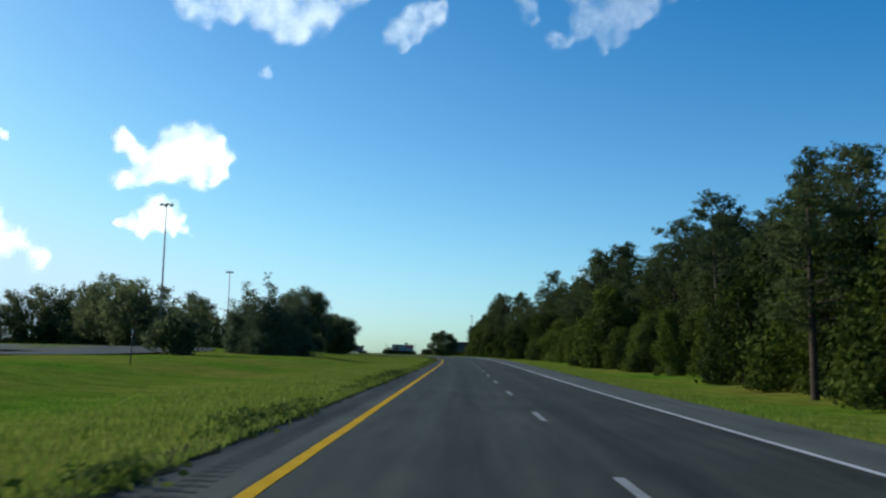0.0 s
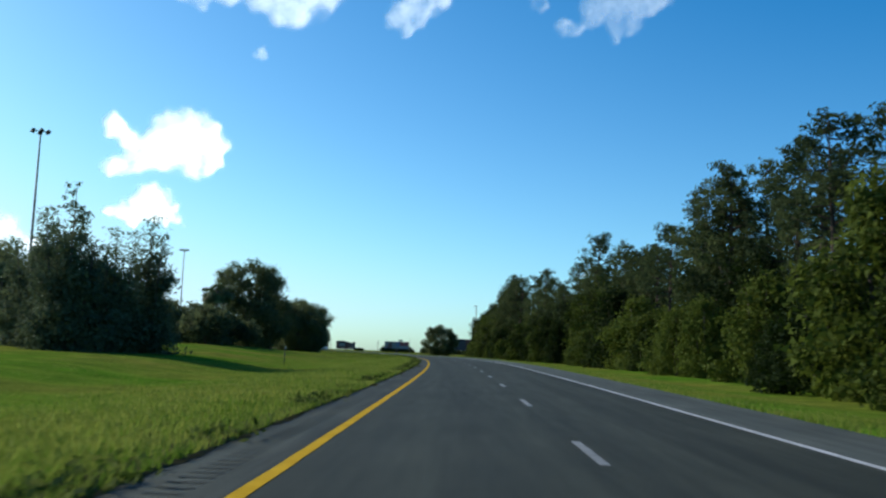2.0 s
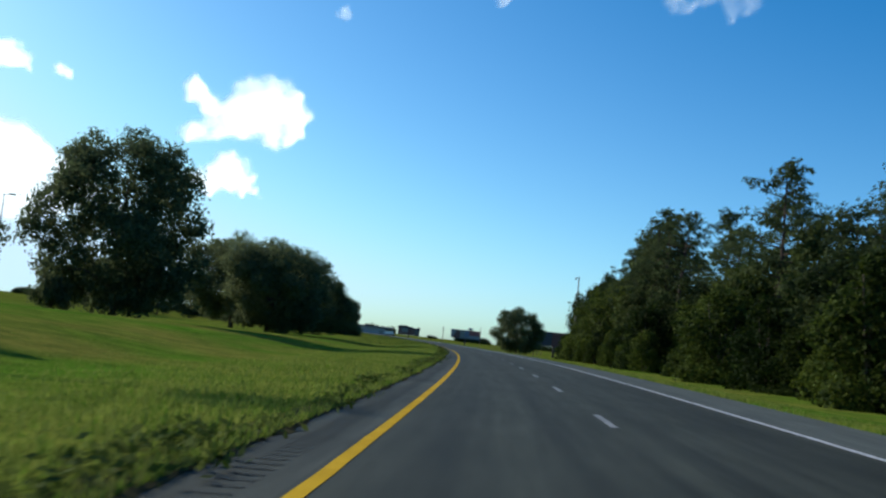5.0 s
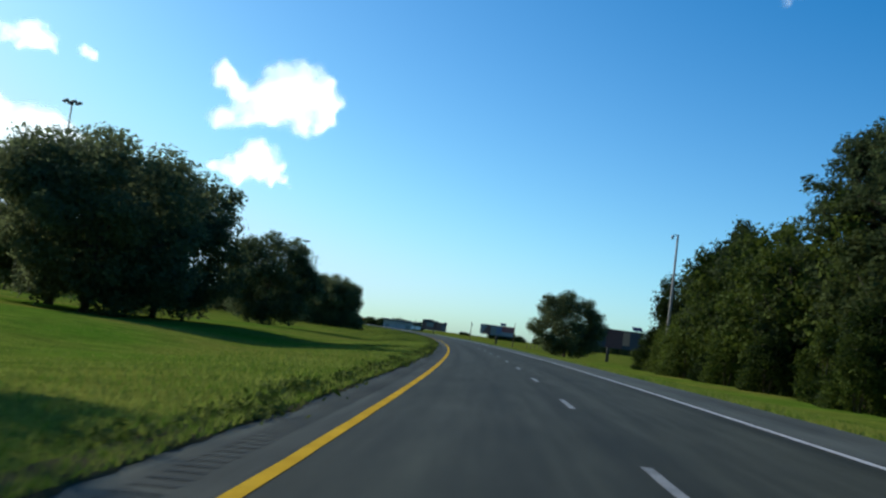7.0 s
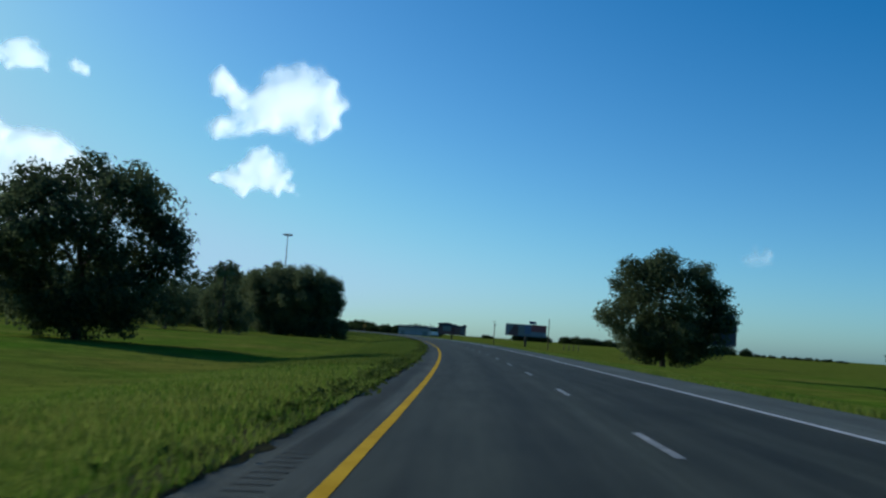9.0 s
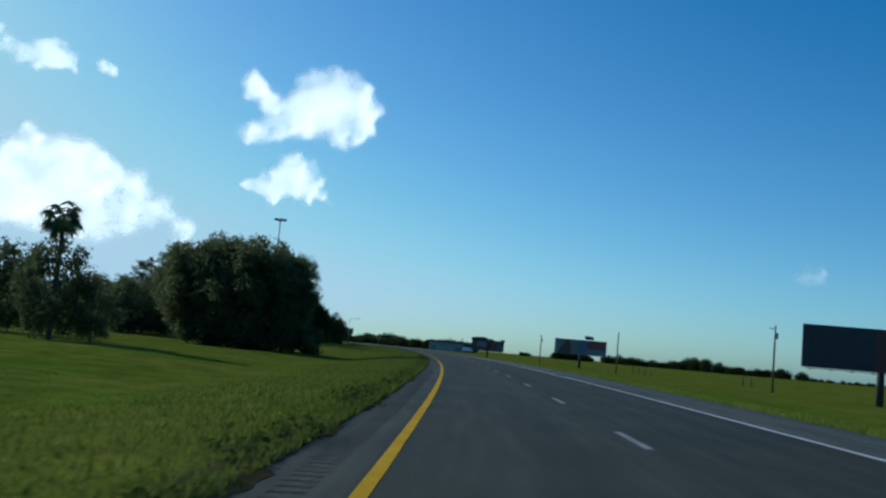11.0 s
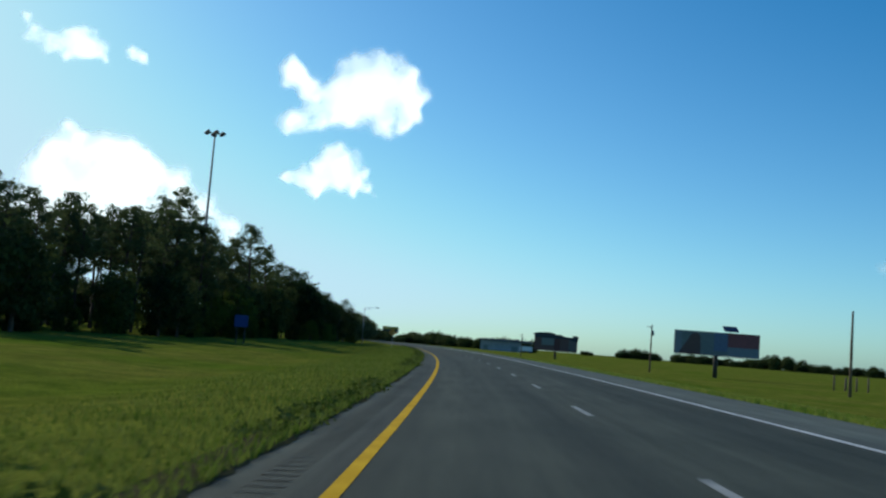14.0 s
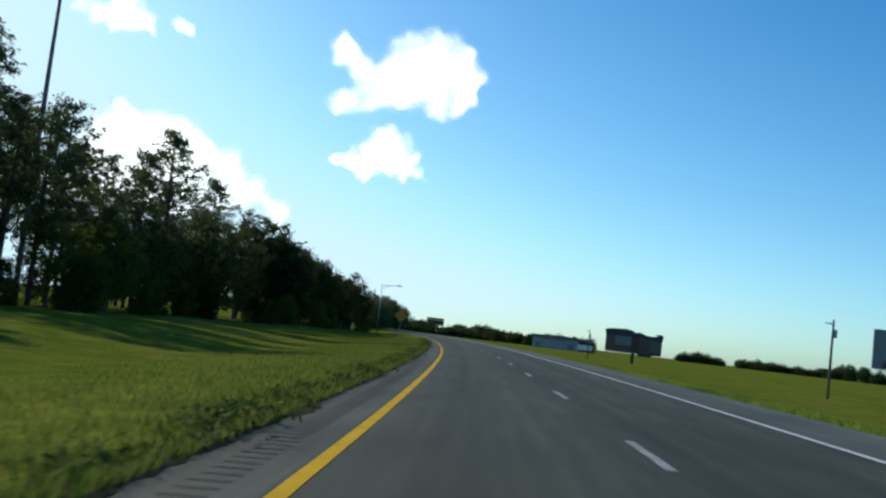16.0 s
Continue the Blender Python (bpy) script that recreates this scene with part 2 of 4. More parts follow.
BARK = material("bark", (0.06, 0.045, 0.035), (0.14, 0.11, 0.085), 2.0, 0.95, 0.6, 14.0)
PINE_BARK = material("pine_bark", (0.032, 0.023, 0.017), (0.08, 0.056, 0.042), 2.0, 0.95, 0.6, 12.0)
OAK_LEAF = material("oak_foliage", (0.055, 0.078, 0.036), (0.145, 0.168, 0.075), 0.35, 0.8, 0, 3.0, island=0.25, through_light=0.62, per_object=0.3, spec=0.12)
WOOD_LEAF = material("woodland_foliage", (0.022, 0.036, 0.012), (0.070, 0.090, 0.026), 0.35, 0.8, 0, 3.0, island=0.25, through_light=0.4, per_object=0.4, spec=0.1)
VINE_LEAF = material("vine_foliage", (0.012, 0.024, 0.004), (0.095, 0.125, 0.020), 0.3, 0.8, 0, 2.5, island=0.3, through_light=0.4, per_object=0.6, spec=0.1)
PINE_LEAF = material("pine_needles", (0.034, 0.052, 0.022), (0.095, 0.120, 0.046), 0.4, 0.8, 0, 3.0, island=0.25, through_light=0.55, per_object=0.3, spec=0.12)
CEDAR_LEAF = material("cedar_sprays", (0.058, 0.080, 0.042), (0.145, 0.18, 0.09), 0.5, 0.85, 0, 3.0, island=0.3, through_light=0.3, per_object=0.25, spec=0.1)
PALM_LEAF = material("palm_fronds", (0.045, 0.07, 0.02), (0.12, 0.15, 0.045), 0.6, 0.6, 0, 4.0, island=0.3, through_light=0.2)
CLOUD = vapour("cloud_vapour")
STEEL = paint("galvanised_steel", (0.34, 0.35, 0.36), 0.45, 0.8)
MAST_STEEL = paint("weathered_mast_steel", (0.17, 0.17, 0.175), 0.65, 0.4)
DARK_STEEL = paint("dark_steel", (0.06, 0.06, 0.065), 0.6, 0.3)
CONCRETE = material("pole_concrete", (0.34, 0.32, 0.29), (0.52, 0.50, 0.46), 0.8, 0.9, 0.2, 20.0)
POLE_CONCRETE = material("weathered_concrete", (0.24, 0.21, 0.18), (0.42, 0.38, 0.34), 0.8, 0.9, 0.2, 20.0)
WOOD = material("pole_wood", (0.10, 0.07, 0.05), (0.20, 0.15, 0.11), 1.0, 0.9, 0.3, 18.0)


# ---- small builders ----
def part(name, me, mat, parent=None, label=""):
    """One mesh object of a bmesh or mesh, under a thing."""
    if isinstance(me, bmesh.types.BMesh):
        data = bpy.data.meshes.new(name)
        me.to_mesh(data)
        me.free()
        me = data
    if not me.materials:
        me.materials.append(mat)
    ob = new(name, me)
    ob.parent = parent
    if label:
        ob["label"] = label
    return ob


def sheet(name, verts, faces, mat, smooth=True, uv=None):
    me = bpy.data.meshes.new(name)
    me.from_pydata([tuple(v) for v in verts], [], faces)
    if smooth:
        me.polygons.foreach_set("use_smooth", [True] * len(me.polygons))
    if uv is not None:
        layer = me.uv_layers.new(name="UVMap")
        vi = np.empty(len(me.loops), np.int32)
        me.loops.foreach_get("vertex_index", vi)
        layer.data.foreach_set("uv", np.asarray(uv, np.float32)[vi].ravel())
    me.materials.append(mat)
    me.update()
    return me


def quads(name, corners, mat):
    """A mesh of loose pieces from an array (pieces, corners, 3)."""
    n, c = corners.shape[:2]
    me = bpy.data.meshes.new(name)
    me.vertices.add(c * n)
    me.vertices.foreach_set("co", np.ascontiguousarray(corners, dtype=np.float32).ravel())
    me.loops.add(c * n)
    me.loops.foreach_set("vertex_index", np.arange(c * n, dtype=np.int32))
    me.polygons.add(n)
    me.polygons.foreach_set("loop_start", np.arange(0, c * n, c, dtype=np.int32))
    me.materials.append(mat)
    me.update(calc_edges=True)
    return me


def box(bm, size, at=(0, 0, 0), turn=(0, 0, 0), bevel=0.0):
    g = bmesh.ops.create_cube(bm, size=1.0)
    bmesh.ops.scale(bm, vec=size, verts=g["verts"])
    if bevel:
        e = list({e for v in g["verts"] for e in v.link_edges})
        r = bmesh.ops.bevel(bm, geom=e, offset=bevel, segments=2, affect="EDGES")
        vs = list({v for f in r["faces"] for v in f.verts} | {v for v in g["verts"] if v.is_valid})
    else:
        vs = g["verts"]
    bmesh.ops.transform(bm, matrix=pose(*at, *turn), verts=vs)


def tube(bm, points, radii, sides=8):
    """A tapered tube along points."""
    rings = []
    for i, (q, r) in enumerate(zip(points, radii)):
        a, b = Vector(points[max(i - 1, 0)]), Vector(points[min(i + 1, len(points) - 1)])
        d = (b - a).normalized()
        side = d.cross(Vector((0.3, 1, 0.1))).normalized()
        up = side.cross(d)
        rings.append([bm.verts.new(Vector(q) + (side * math.cos(k * math.tau / sides) + up * math.sin(k * math.tau / sides)) * r) for k in range(sides)])
    for lo, hi in zip(rings, rings[1:]):
        for k in range(sides):
            f = bm.faces.new((lo[k], lo[(k + 1) % sides], hi[(k + 1) % sides], hi[k]))
            f.smooth = True
    bm.faces.new(rings[0][::-1])
    bm.faces.new(rings[-1])


def thing(name, label, category, x, y, z, turn=0.0, group=""):
    ob = new(name)
    ob.empty_display_size = 0.3
    ob.matrix_world = pose(x, y, z, 0, 0, turn)
    return tagged(ob, label, category, group)


# ---- the road's line: s metres along the yellow line, u metres to the right of it ----
KNOTS = np.arange(-100.0, 1001.0, 100.0)
BEND = [-0.073, -0.065, 0.557, 0.626, 0.576, 0.529, 0.608, 0.581, 0.581, 0.581, 0.581, 0.581]
BANK = [-2.06, -0.64, 1.94, 2.24, 1.42, 1.95, 1.73, 2.06, 1.81, 1.63, 1.51, 1.45]
GRADE = [-0.278, 0.234, 0.203, -0.116, -0.143, -0.057, -0.046, -0.002, -0.001, -0.001, 0.0, 0.0]
LS = np.arange(-200.0, 1401.0, 2.0)


def summed(values):
    total = np.concatenate([[0.0], np.cumsum(values[1:] + values[:-1])])
    return total - np.interp(0.0, LS, total)


HEADING = summed(np.interp(LS, KNOTS, BEND) / 1000)
LX, LY = summed(-np.sin(HEADING)), summed(np.cos(HEADING))
LZ = summed(np.interp(LS, KNOTS, GRADE) / 100)
SLOPE = np.tan(np.radians(np.interp(LS, KNOTS, BANK)))
LEFT_EDGE, RIGHT_EDGE, LANE = -1.2, 9.6, 3.66


def plane_z(s, u):
    return np.interp(s, LS, LZ) + u * np.interp(s, LS, SLOPE)


def on_plan(s, u):
    h = np.interp(s, LS, HEADING)
    return np.interp(s, LS, LX) + u * np.cos(h), np.interp(s, LS, LY) + u * np.sin(h)


def ease(a):
    a = np.clip(a, 0, 1)
    return a * a * (3 - 2 * a)


def ground_z(s, u):
    """Height of the land: the banked road bed, easing out to the verges' own levels."""
    s, u = np.asarray(s, float), np.asarray(u, float)
    bed = plane_z(s, np.clip(u, LEFT_EDGE, RIGHT_EDGE))
    left = np.interp(s, [-150, 150, 220, 270, 330, 450, 560, 700], [0.2, 0.35, 0.25, -0.3, -0.65, -0.85, -0.4, -0.3])
    right = np.interp(s, [-150, 250, 330, 450, 600], [0.1, 0.2, -0.5, -1.0, -1.2])
    wl, wr = ease((LEFT_EDGE - u) / 17), ease((u - RIGHT_EDGE) / 22)
    z = bed * (1 - wl - wr) + left * wl + right * wr
    dip = -0.5 * np.exp(-((u + 10) / 4.5) ** 2) - 0.15 * np.exp(-((u - 14.5) / 2.5) ** 2)
    swell = 0.10 * np.sin(s * 0.11 + u * 0.2) * np.sin(s * 0.043 - u * 0.13) * np.maximum(wl, wr)
    bank = np.interp(s, [70, 120, 165, 215], [0.0, 0.85, 0.85, 0.0]) * ease((-14 - u) / 16)
    return z + dip + swell + bank


def at_plan(x, y):
    i = int(np.argmin((LX - x) ** 2 + (LY - y) ** 2))
    h = HEADING[i]
    dx, dy = x - LX[i], y - LY[i]
    return LS[i] - math.sin(h) * dx + math.cos(h) * dy, math.cos(h) * dx + math.sin(h) * dy


def land(x, y):
    return float(ground_z(*at_plan(x, y)))


# ---- ground, road ----
def ribbon(name, s0, s1, us, step, mat, lift, skirt=0.0, wobble=0.0):
    ss = np.arange(s0, s1 + 0.01, step)
    cols = ([us[0]] if skirt else []) + list(us) + ([us[-1]] if skirt else [])
    verts, uv = [], []
    for k, s in enumerate(ss):
        for j, u in enumerate(cols):
            uv.append((u, s))
            w = u + (wobble * noise.noise((s * 1.7, u, 3.1)) if j in (0, len(cols) - 1) else 0)
            x, y = on_plan(s, w)
            drop = skirt if skirt and j in (0, len(cols) - 1) else 0
            verts.append((float(x), float(y), float(plane_z(s, w)) + lift - drop))
    c = len(cols)
    faces = [(k * c + j, k * c + j + 1, (k + 1) * c + j + 1, (k + 1) * c + j) for k in range(len(ss) - 1) for j in range(c - 1)]
    return sheet(name, verts, faces, mat, smooth=False, uv=uv)


def build_ground():
    us = [-200, -150, -110, -85, -66, -54, -46, -40, -34, -29, -25, -21, -18, -15.5, -13, -11, -9, -7.5, -6, -4.8, -3.7, -2.8, -2.1, -1.6, LEFT_EDGE + 0.02, LEFT_EDGE + 0.15,
          RIGHT_EDGE - 0.15, RIGHT_EDGE - 0.02, 9.9, 10.5, 11.3, 12.2, 13.3, 14.5, 16, 18, 21, 25, 30, 37, 46, 58, 75, 100, 140, 200]
    ss = np.arange(-160.0, 1001.0, 4.0)
    verts, uv = [], []
    for s in ss:
        for u in us:
            uv.append((u, s))
            x, y = on_plan(s, u)
            under = -0.08 if LEFT_EDGE + 0.1 < u < RIGHT_EDGE - 0.1 else 0.02 if u < LEFT_EDGE or u > RIGHT_EDGE else -0.03
            verts.append((float(x), float(y), float(ground_z(s, u)) + under))
    c, r = len(us), len(ss)
    faces = [(k * c + j, k * c + j + 1, (k + 1) * c + j + 1, (k + 1) * c + j) for k in range(r - 1) for j in range(c - 1)]
    rim = [j for j in range(c)] + [k * c + c - 1 for k in range(1, r)] + [(r - 1) * c + j for j in range(c - 2, -1, -1)] + [k * c for k in range(r - 2, 0, -1)]
    first = len(verts)
    for i in rim:
        d = Vector((verts[i][0] + 20, verts[i][1] - 420, 0)).normalized() * 4700
        verts.append((d.x - 20, d.y + 420, -1.0))
        uv.append((uv[i][0] * 20, uv[i][1]))
    n = len(rim)
    faces += [(rim[i], first + i, first + (i + 1) % n, rim[(i + 1) % n]) for i in range(n)]
    return tagged(part("ground", sheet("ground", verts, faces, GRASS, uv=uv), GRASS), "mown green grass verges and flat open fields", "ground", kind="structure")


ground = build_ground()
road = tagged(part("road", ribbon("road", -150, 1000, [-0.12, 1.8, 3.66, 5.5, 7.45], 2.0, ASPHALT, 0.0, 0.06), ASPHALT), "dark asphalt two-lane highway carriageway curving gently", "road", kind="structure")
tagged(part("pavement_inner", ribbon("pavement_inner", -150, 1000, [LEFT_EDGE, -0.7, -0.124], 1.0, SHOULDER, -0.004, 0.06, 0.12), SHOULDER), "narrow grey asphalt inner shoulder with ragged grassy edge", "shoulder", kind="structure")
tagged(part("pavement_outer", ribbon("pavement_outer", -150, 1000, [7.454, 8.5, RIGHT_EDGE], 1.0, PALE_SHOULDER, -0.004, 0.06, 0.08), PALE_SHOULDER), "wide grey asphalt outer shoulder beside the grass", "shoulder", kind="structure")
part("yellow_edge_line", ribbon("yellow_edge_line", -150, 1000, [-0.06, 0.10], 1.0, YELLOW, 0.006, 0, 0.015), YELLOW, road, "worn solid yellow edge line")
part("white_edge_line", ribbon("white_edge_line", -150, 1000, [2 * LANE - 0.075, 2 * LANE + 0.075], 1.0, WHITE, 0.006, 0, 0.012), WHITE, road, "solid white edge line")
for n in range(-8, 80):
    far = -3.2 + 12.19 * n
    part("lane_dash", ribbon("lane_dash", far - 3.05, far, [LANE - 0.07, LANE, LANE + 0.07], 0.61, DASH, 0.006, 0, 0.02), DASH, road)


def build_thatch():
    """Soil and dead grass that creep over the edge of the inner shoulder in ragged tongues."""
    ss = np.arange(-60.0, 660.0, 0.22)
    verts, faces = [], []
    for s in ss:
        reach = 0.10 + 0.34 * max(0.0, noise.noise((s * 0.35, 1.0, 0.0))) + 0.16 * noise.noise((s * 1.6, 4.0, 0.0)) + 0.05 * noise.noise((s * 5.0, 7.0, 0.0))
        for u, lift in ((LEFT_EDGE - 0.45, 0.03), (LEFT_EDGE - 0.02, 0.045), (LEFT_EDGE + 0.6 * max(0.02, reach), 0.022), (LEFT_EDGE + max(0.03, reach), 0.002)):
            x, y = on_plan(s, u)
            verts.append((float(x), float(y), float(ground_z(s, u) if u < LEFT_EDGE else plane_z(s, u)) + lift))
    for k in range(len(ss) - 1):
        faces += [(k * 4 + j, k * 4 + j + 1, (k + 1) * 4 + j + 1, (k + 1) * 4 + j) for j in range(3)]
    return tagged(part("verge_thatch", sheet("verge_thatch", verts, faces, THATCH), THATCH), "brown soil and dead grass creeping over the shoulder's edge", "verge", kind="stuff")


build_thatch()


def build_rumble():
    # flat bars just above the asphalt; the grooves' shade is in their dark colour
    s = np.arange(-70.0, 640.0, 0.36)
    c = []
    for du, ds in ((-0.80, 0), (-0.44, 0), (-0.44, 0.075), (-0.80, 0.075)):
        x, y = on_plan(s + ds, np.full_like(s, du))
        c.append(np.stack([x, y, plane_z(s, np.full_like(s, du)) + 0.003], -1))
    return tagged(part("rumble_strip", quads("rumble_strip", np.stack(c, 1), GROOVE_SHADE), GROOVE_SHADE), "row of short flat bars coloured dark as shaded grooves across the inner shoulder", "rumble strip", kind="stuff")


build_rumble()


def build_grass(name, s0, s1, u0, u1, count, tall, seed, label, mat=BLADES):
    """Upright blades in tufts along a verge, thicker and taller towards the pavement's edge."""
    g = np.random.default_rng(seed)
    s = g.uniform(s0, s1, count)
    f = g.random(count) ** 1.9
    u = u0 + (u1 - u0) * f
    tuft = 0.5 + 0.3 * np.sin(s * 1.1 + np.sin(s * 0.7) * 3) * np.sin(s * 0.9 + u) + 0.2 * np.sin(s * 0.31 + u * 0.8)
    h = tall * (0.45 + 0.5 * g.random(count) + 0.45 * tuft) * (1 - 0.8 * f)
    x, y = on_plan(s, u)
    z = ground_z(s, u)
    a = g.uniform(0, math.tau, count)
    w = g.uniform(0.006, 0.020, count)
    lean = g.normal(0, 0.3, (count, 2)) * h[:, None]
    base = np.stack([x, y, z], -1)
    side = np.stack([np.cos(a) * w, np.sin(a) * w, np.zeros(count)], -1)
    tip = base + np.stack([lean[:, 0], lean[:, 1], h], -1)
    return tagged(part(name, quads(name, np.stack([base - side * 1.3, tip, base + side * 1.3], 1), mat), mat), label, "grass", kind="stuff")


build_grass("grass_blades", -48, 300, -1.12, -17.0, 230000, 0.16, 1, "uneven long green grass along the inner shoulder")
build_grass("grass_blades", 300, 640, -1.12, -17.0, 210000, 0.16, 3, "uneven long olive grass along the inner shoulder", DRY_BLADES)
build_grass("grass_blades", -48, 560, 9.55, 14.0, 60000, 0.15, 2, "short grass along the outer shoulder")


def build_weeds(count, seed):
    """Leafy weeds in clumps that lean over the edge of the inner shoulder."""
    g = np.random.default_rng(seed)
    middle = g.uniform(-46, 640, 420)
    k = g.integers(0, 420, count)
    s = middle[k] + g.normal(0, 0.55, count)
    u = LEFT_EDGE - 0.02 - 0.5 * g.random(420)[k] + g.normal(0, 0.2, count)
    x, y = on_plan(s, u)
    tall = (0.08 + 0.22 * g.random(420) ** 2)[k]
    pos = np.stack([x, y, ground_z(s, u) + 0.02 + tall * g.random(count)], -1)
    a, t = g.normal(size=(count, 3)), g.normal(size=(count, 3))
    a /= np.linalg.norm(a, axis=1)[:, None]
    t = np.cross(a, t)
    t /= np.linalg.norm(t, axis=1)[:, None]
    L = g.uniform(0.04, 0.10, count)[:, None]
    q = np.stack([pos - a * L, pos + t * L * 0.45, pos + a * L, pos - t * L * 0.45], 1)
    return tagged(part("weeds", quads("weeds", q, WEED), WEED), "low leafy weeds leaning over the shoulder's edge", "weeds", kind="stuff")


build_weeds(34000, 5)


# ---- trees ----
def leaves(name, blobs, count, size, aspect, mat, seed, shell=0.5, corners=4, spray=8, spread=0.95):
    """Leafy sprays set through a group of ellipsoids, thickest near their surfaces, with gaps between the sprays."""
    g = np.random.default_rng(seed)
    b = np.asarray(blobs, float)
    weight = (b[:, 3] * b[:, 4] + b[:, 3] * b[:, 5]) ** 1.0
    twigs = max(1, count // spray)
    k = g.choice(len(b), twigs, p=weight / weight.sum())
    d = g.normal(size=(twigs, 3))
    d /= np.linalg.norm(d, axis=1)[:, None]
    rad = 1 - shell * g.random(twigs) ** 1.6 + g.normal(0, 0.05, twigs)
    twig = b[k, :3] + d * b[k, 3:6] * rad[:, None]
    d, count = np.repeat(d, spray, 0), twigs * spray
    pos = np.repeat(twig, spray, 0) + g.normal(size=(count, 3)) * size * spread * np.array([1, 1, 0.7])
    pos[:, 2] = np.maximum(pos[:, 2], 0.05)
    nrm = d * 0.8 + g.normal(size=(count, 3)) * 0.5
    nrm[:, 2] += 0.3
    nrm /= np.linalg.norm(nrm, axis=1)[:, None]
    tan = np.cross(nrm, g.normal(size=(count, 3)))
    tan /= np.linalg.norm(tan, axis=1)[:, None]
    bit = np.cross(nrm, tan)
    L = size * g.uniform(0.6, 1.35, count)[:, None]
    W = L * aspect
    fold = nrm * L * g.uniform(-0.25, 0.25, count)[:, None]
    if corners == 3:
        return quads(name, np.stack([pos - tan * L / 2 - bit * W / 2, pos + bit * W * 0.6 + fold, pos + tan * L * 0.65], 1), mat)
    return quads(name, np.stack([pos - tan * L / 2, pos + bit * W / 2 + fold, pos + tan * L / 2, pos - bit * W / 2 + fold], 1), mat)


def limbs(bm, height, trunk_r, crown, g, count=6, start=0.2):
    """A trunk with limbs that reach into the crown's blobs."""
    top = height * 0.72
    bend = [g.normal(0, 0.02 * height) for _ in range(4)]
    pts = [(0, 0, -0.25), (0.02, 0, 0.25), (bend[0] * 0.4, bend[1] * 0.4, top * 0.4), (bend[0], bend[1], top * 0.7), (bend[2], bend[3], top)]
    tube(bm, pts, [trunk_r * 1.45, trunk_r * 1.05, trunk_r * 0.85, trunk_r * 0.55, trunk_r * 0.15], 8)
    for i in g.choice(len(crown), min(count, len(crown)), replace=False):
        c = crown[int(i)]
        z0 = height * start + (c[2] - height * start) * 0.35
        z0 = max(min(z0, top * 0.9), height * 0.08)
        mid = (c[0] * 0.5, c[1] * 0.5, (z0 + c[2]) / 2 + 0.05 * height)
        tube(bm, [(0, 0, z0), mid, (c[0] * 0.9, c[1] * 0.9, c[2])], [trunk_r * 0.5, trunk_r * 0.3, trunk_r * 0.08], 6)


def crown_blobs(g, height, width, low, count, puff):
    out = []
    zc, hz = height * (low + 1) / 2, height * (1 - low) / 2
    for i in range(count):
        f = -0.95 + 1.75 * (i + 0.5) / count
        a = i * 2.399 + g.normal(0, 0.35)
        z = zc + hz * f * 0.88
        reach = width / 2 * math.sqrt(max(0.05, 1 - (0.92 * f) ** 2)) * g.uniform(0.6, 1.0)
        r = width * puff * g.uniform(0.5, 1.3)
        out.append((math.cos(a) * reach, math.sin(a) * reach, z, r, r, r * g.uniform(0.7, 0.95)))
    out.append((0, 0, height - width * puff * 0.7, width * puff, width * puff, width * puff * 0.75))
    return out


def broad_tree(name, label, seed, height, width, low, count, size, mat, blobs=20, puff=0.17, group="", trunk=None, corners=4):
    g = np.random.default_rng(seed)
    ob = thing(name, label, "tree", 0, 0, -50, group=group)
    crown = crown_blobs(g, height, width, low, blobs, puff)
    bm = bmesh.new()
    limbs(bm, height, trunk or 0.022 * height, crown, g, 7, max(0.1, low))
    part("trunk", bm, BARK, ob, "rough grey-brown bark")
    core = [(0, 0, height * (low + 1) / 2, width * 0.4, width * 0.4, height * (1 - low) * 0.4)]
    inner = leaves("crown", crown + core, count, size, 0.85, mat, seed + 1, 0.6, corners)
    part("crown", inner, mat, ob)
    return ob


def pine_tree(label, seed, height, bare, reach, tufts, mat=None, group=""):
    g = np.random.default_rng(seed)
    ob = thing("pine_tree", label, "tree", 0, 0, -50, group=group)
    bm = bmesh.new()
    r = 0.013 * height
    lean = g.normal(0, 0.015 * height, 2)
    tube(bm, [(0, 0, -0.3), (0, 0, 0.3), (lean[0] * 0.5, lean[1] * 0.5, height * 0.5), (lean[0], lean[1], height * 0.97)], [r * 1.4, r * 1.1, r * 0.8, r * 0.15], 8)
    blobs = []
    for i in range(tufts):
        f = i / (tufts - 1)
        z = height * (bare + (0.97 - bare) * f)
        a = i * 2.4 + g.normal(0, 0.4)
        long = reach * (0.35 + 0.75 * math.sin(math.pi * min(1, 0.25 + 0.8 * f)) ) * g.uniform(0.55, 1.1)
        k = f * 0.97 + 0.2
        foot = Vector((lean[0] * z / height, lean[1] * z / height, z))
        tip = foot + Vector((math.cos(a) * long, math.sin(a) * long, long * g.uniform(0.05, 0.45)))
        mid = foot.lerp(tip, 0.5) + Vector((0, 0, -0.05 * long))
        tube(bm, [foot, mid, tip], [r * 0.32, r * 0.2, r * 0.06], 5)
        for q, big in ((1.0, 1.0), (0.68, 0.8), (0.38, 0.7))[: 3 if long > reach * 0.8 else 2]:
            c = foot.lerp(tip, q) + Vector(g.normal(0, 0.2, 3))
            rr = big * g.uniform(0.65, 1.25) * (0.06 * height) ** 0.5
            blobs.append((c.x, c.y, c.z + 0.2 * rr, rr, rr, rr * 0.66))
    blobs.append((lean[0], lean[1], height * 0.97, 0.8, 0.8, 0.6))
    part("trunk", bm, PINE_BARK, ob, "straight reddish-brown pine trunk with side branches")
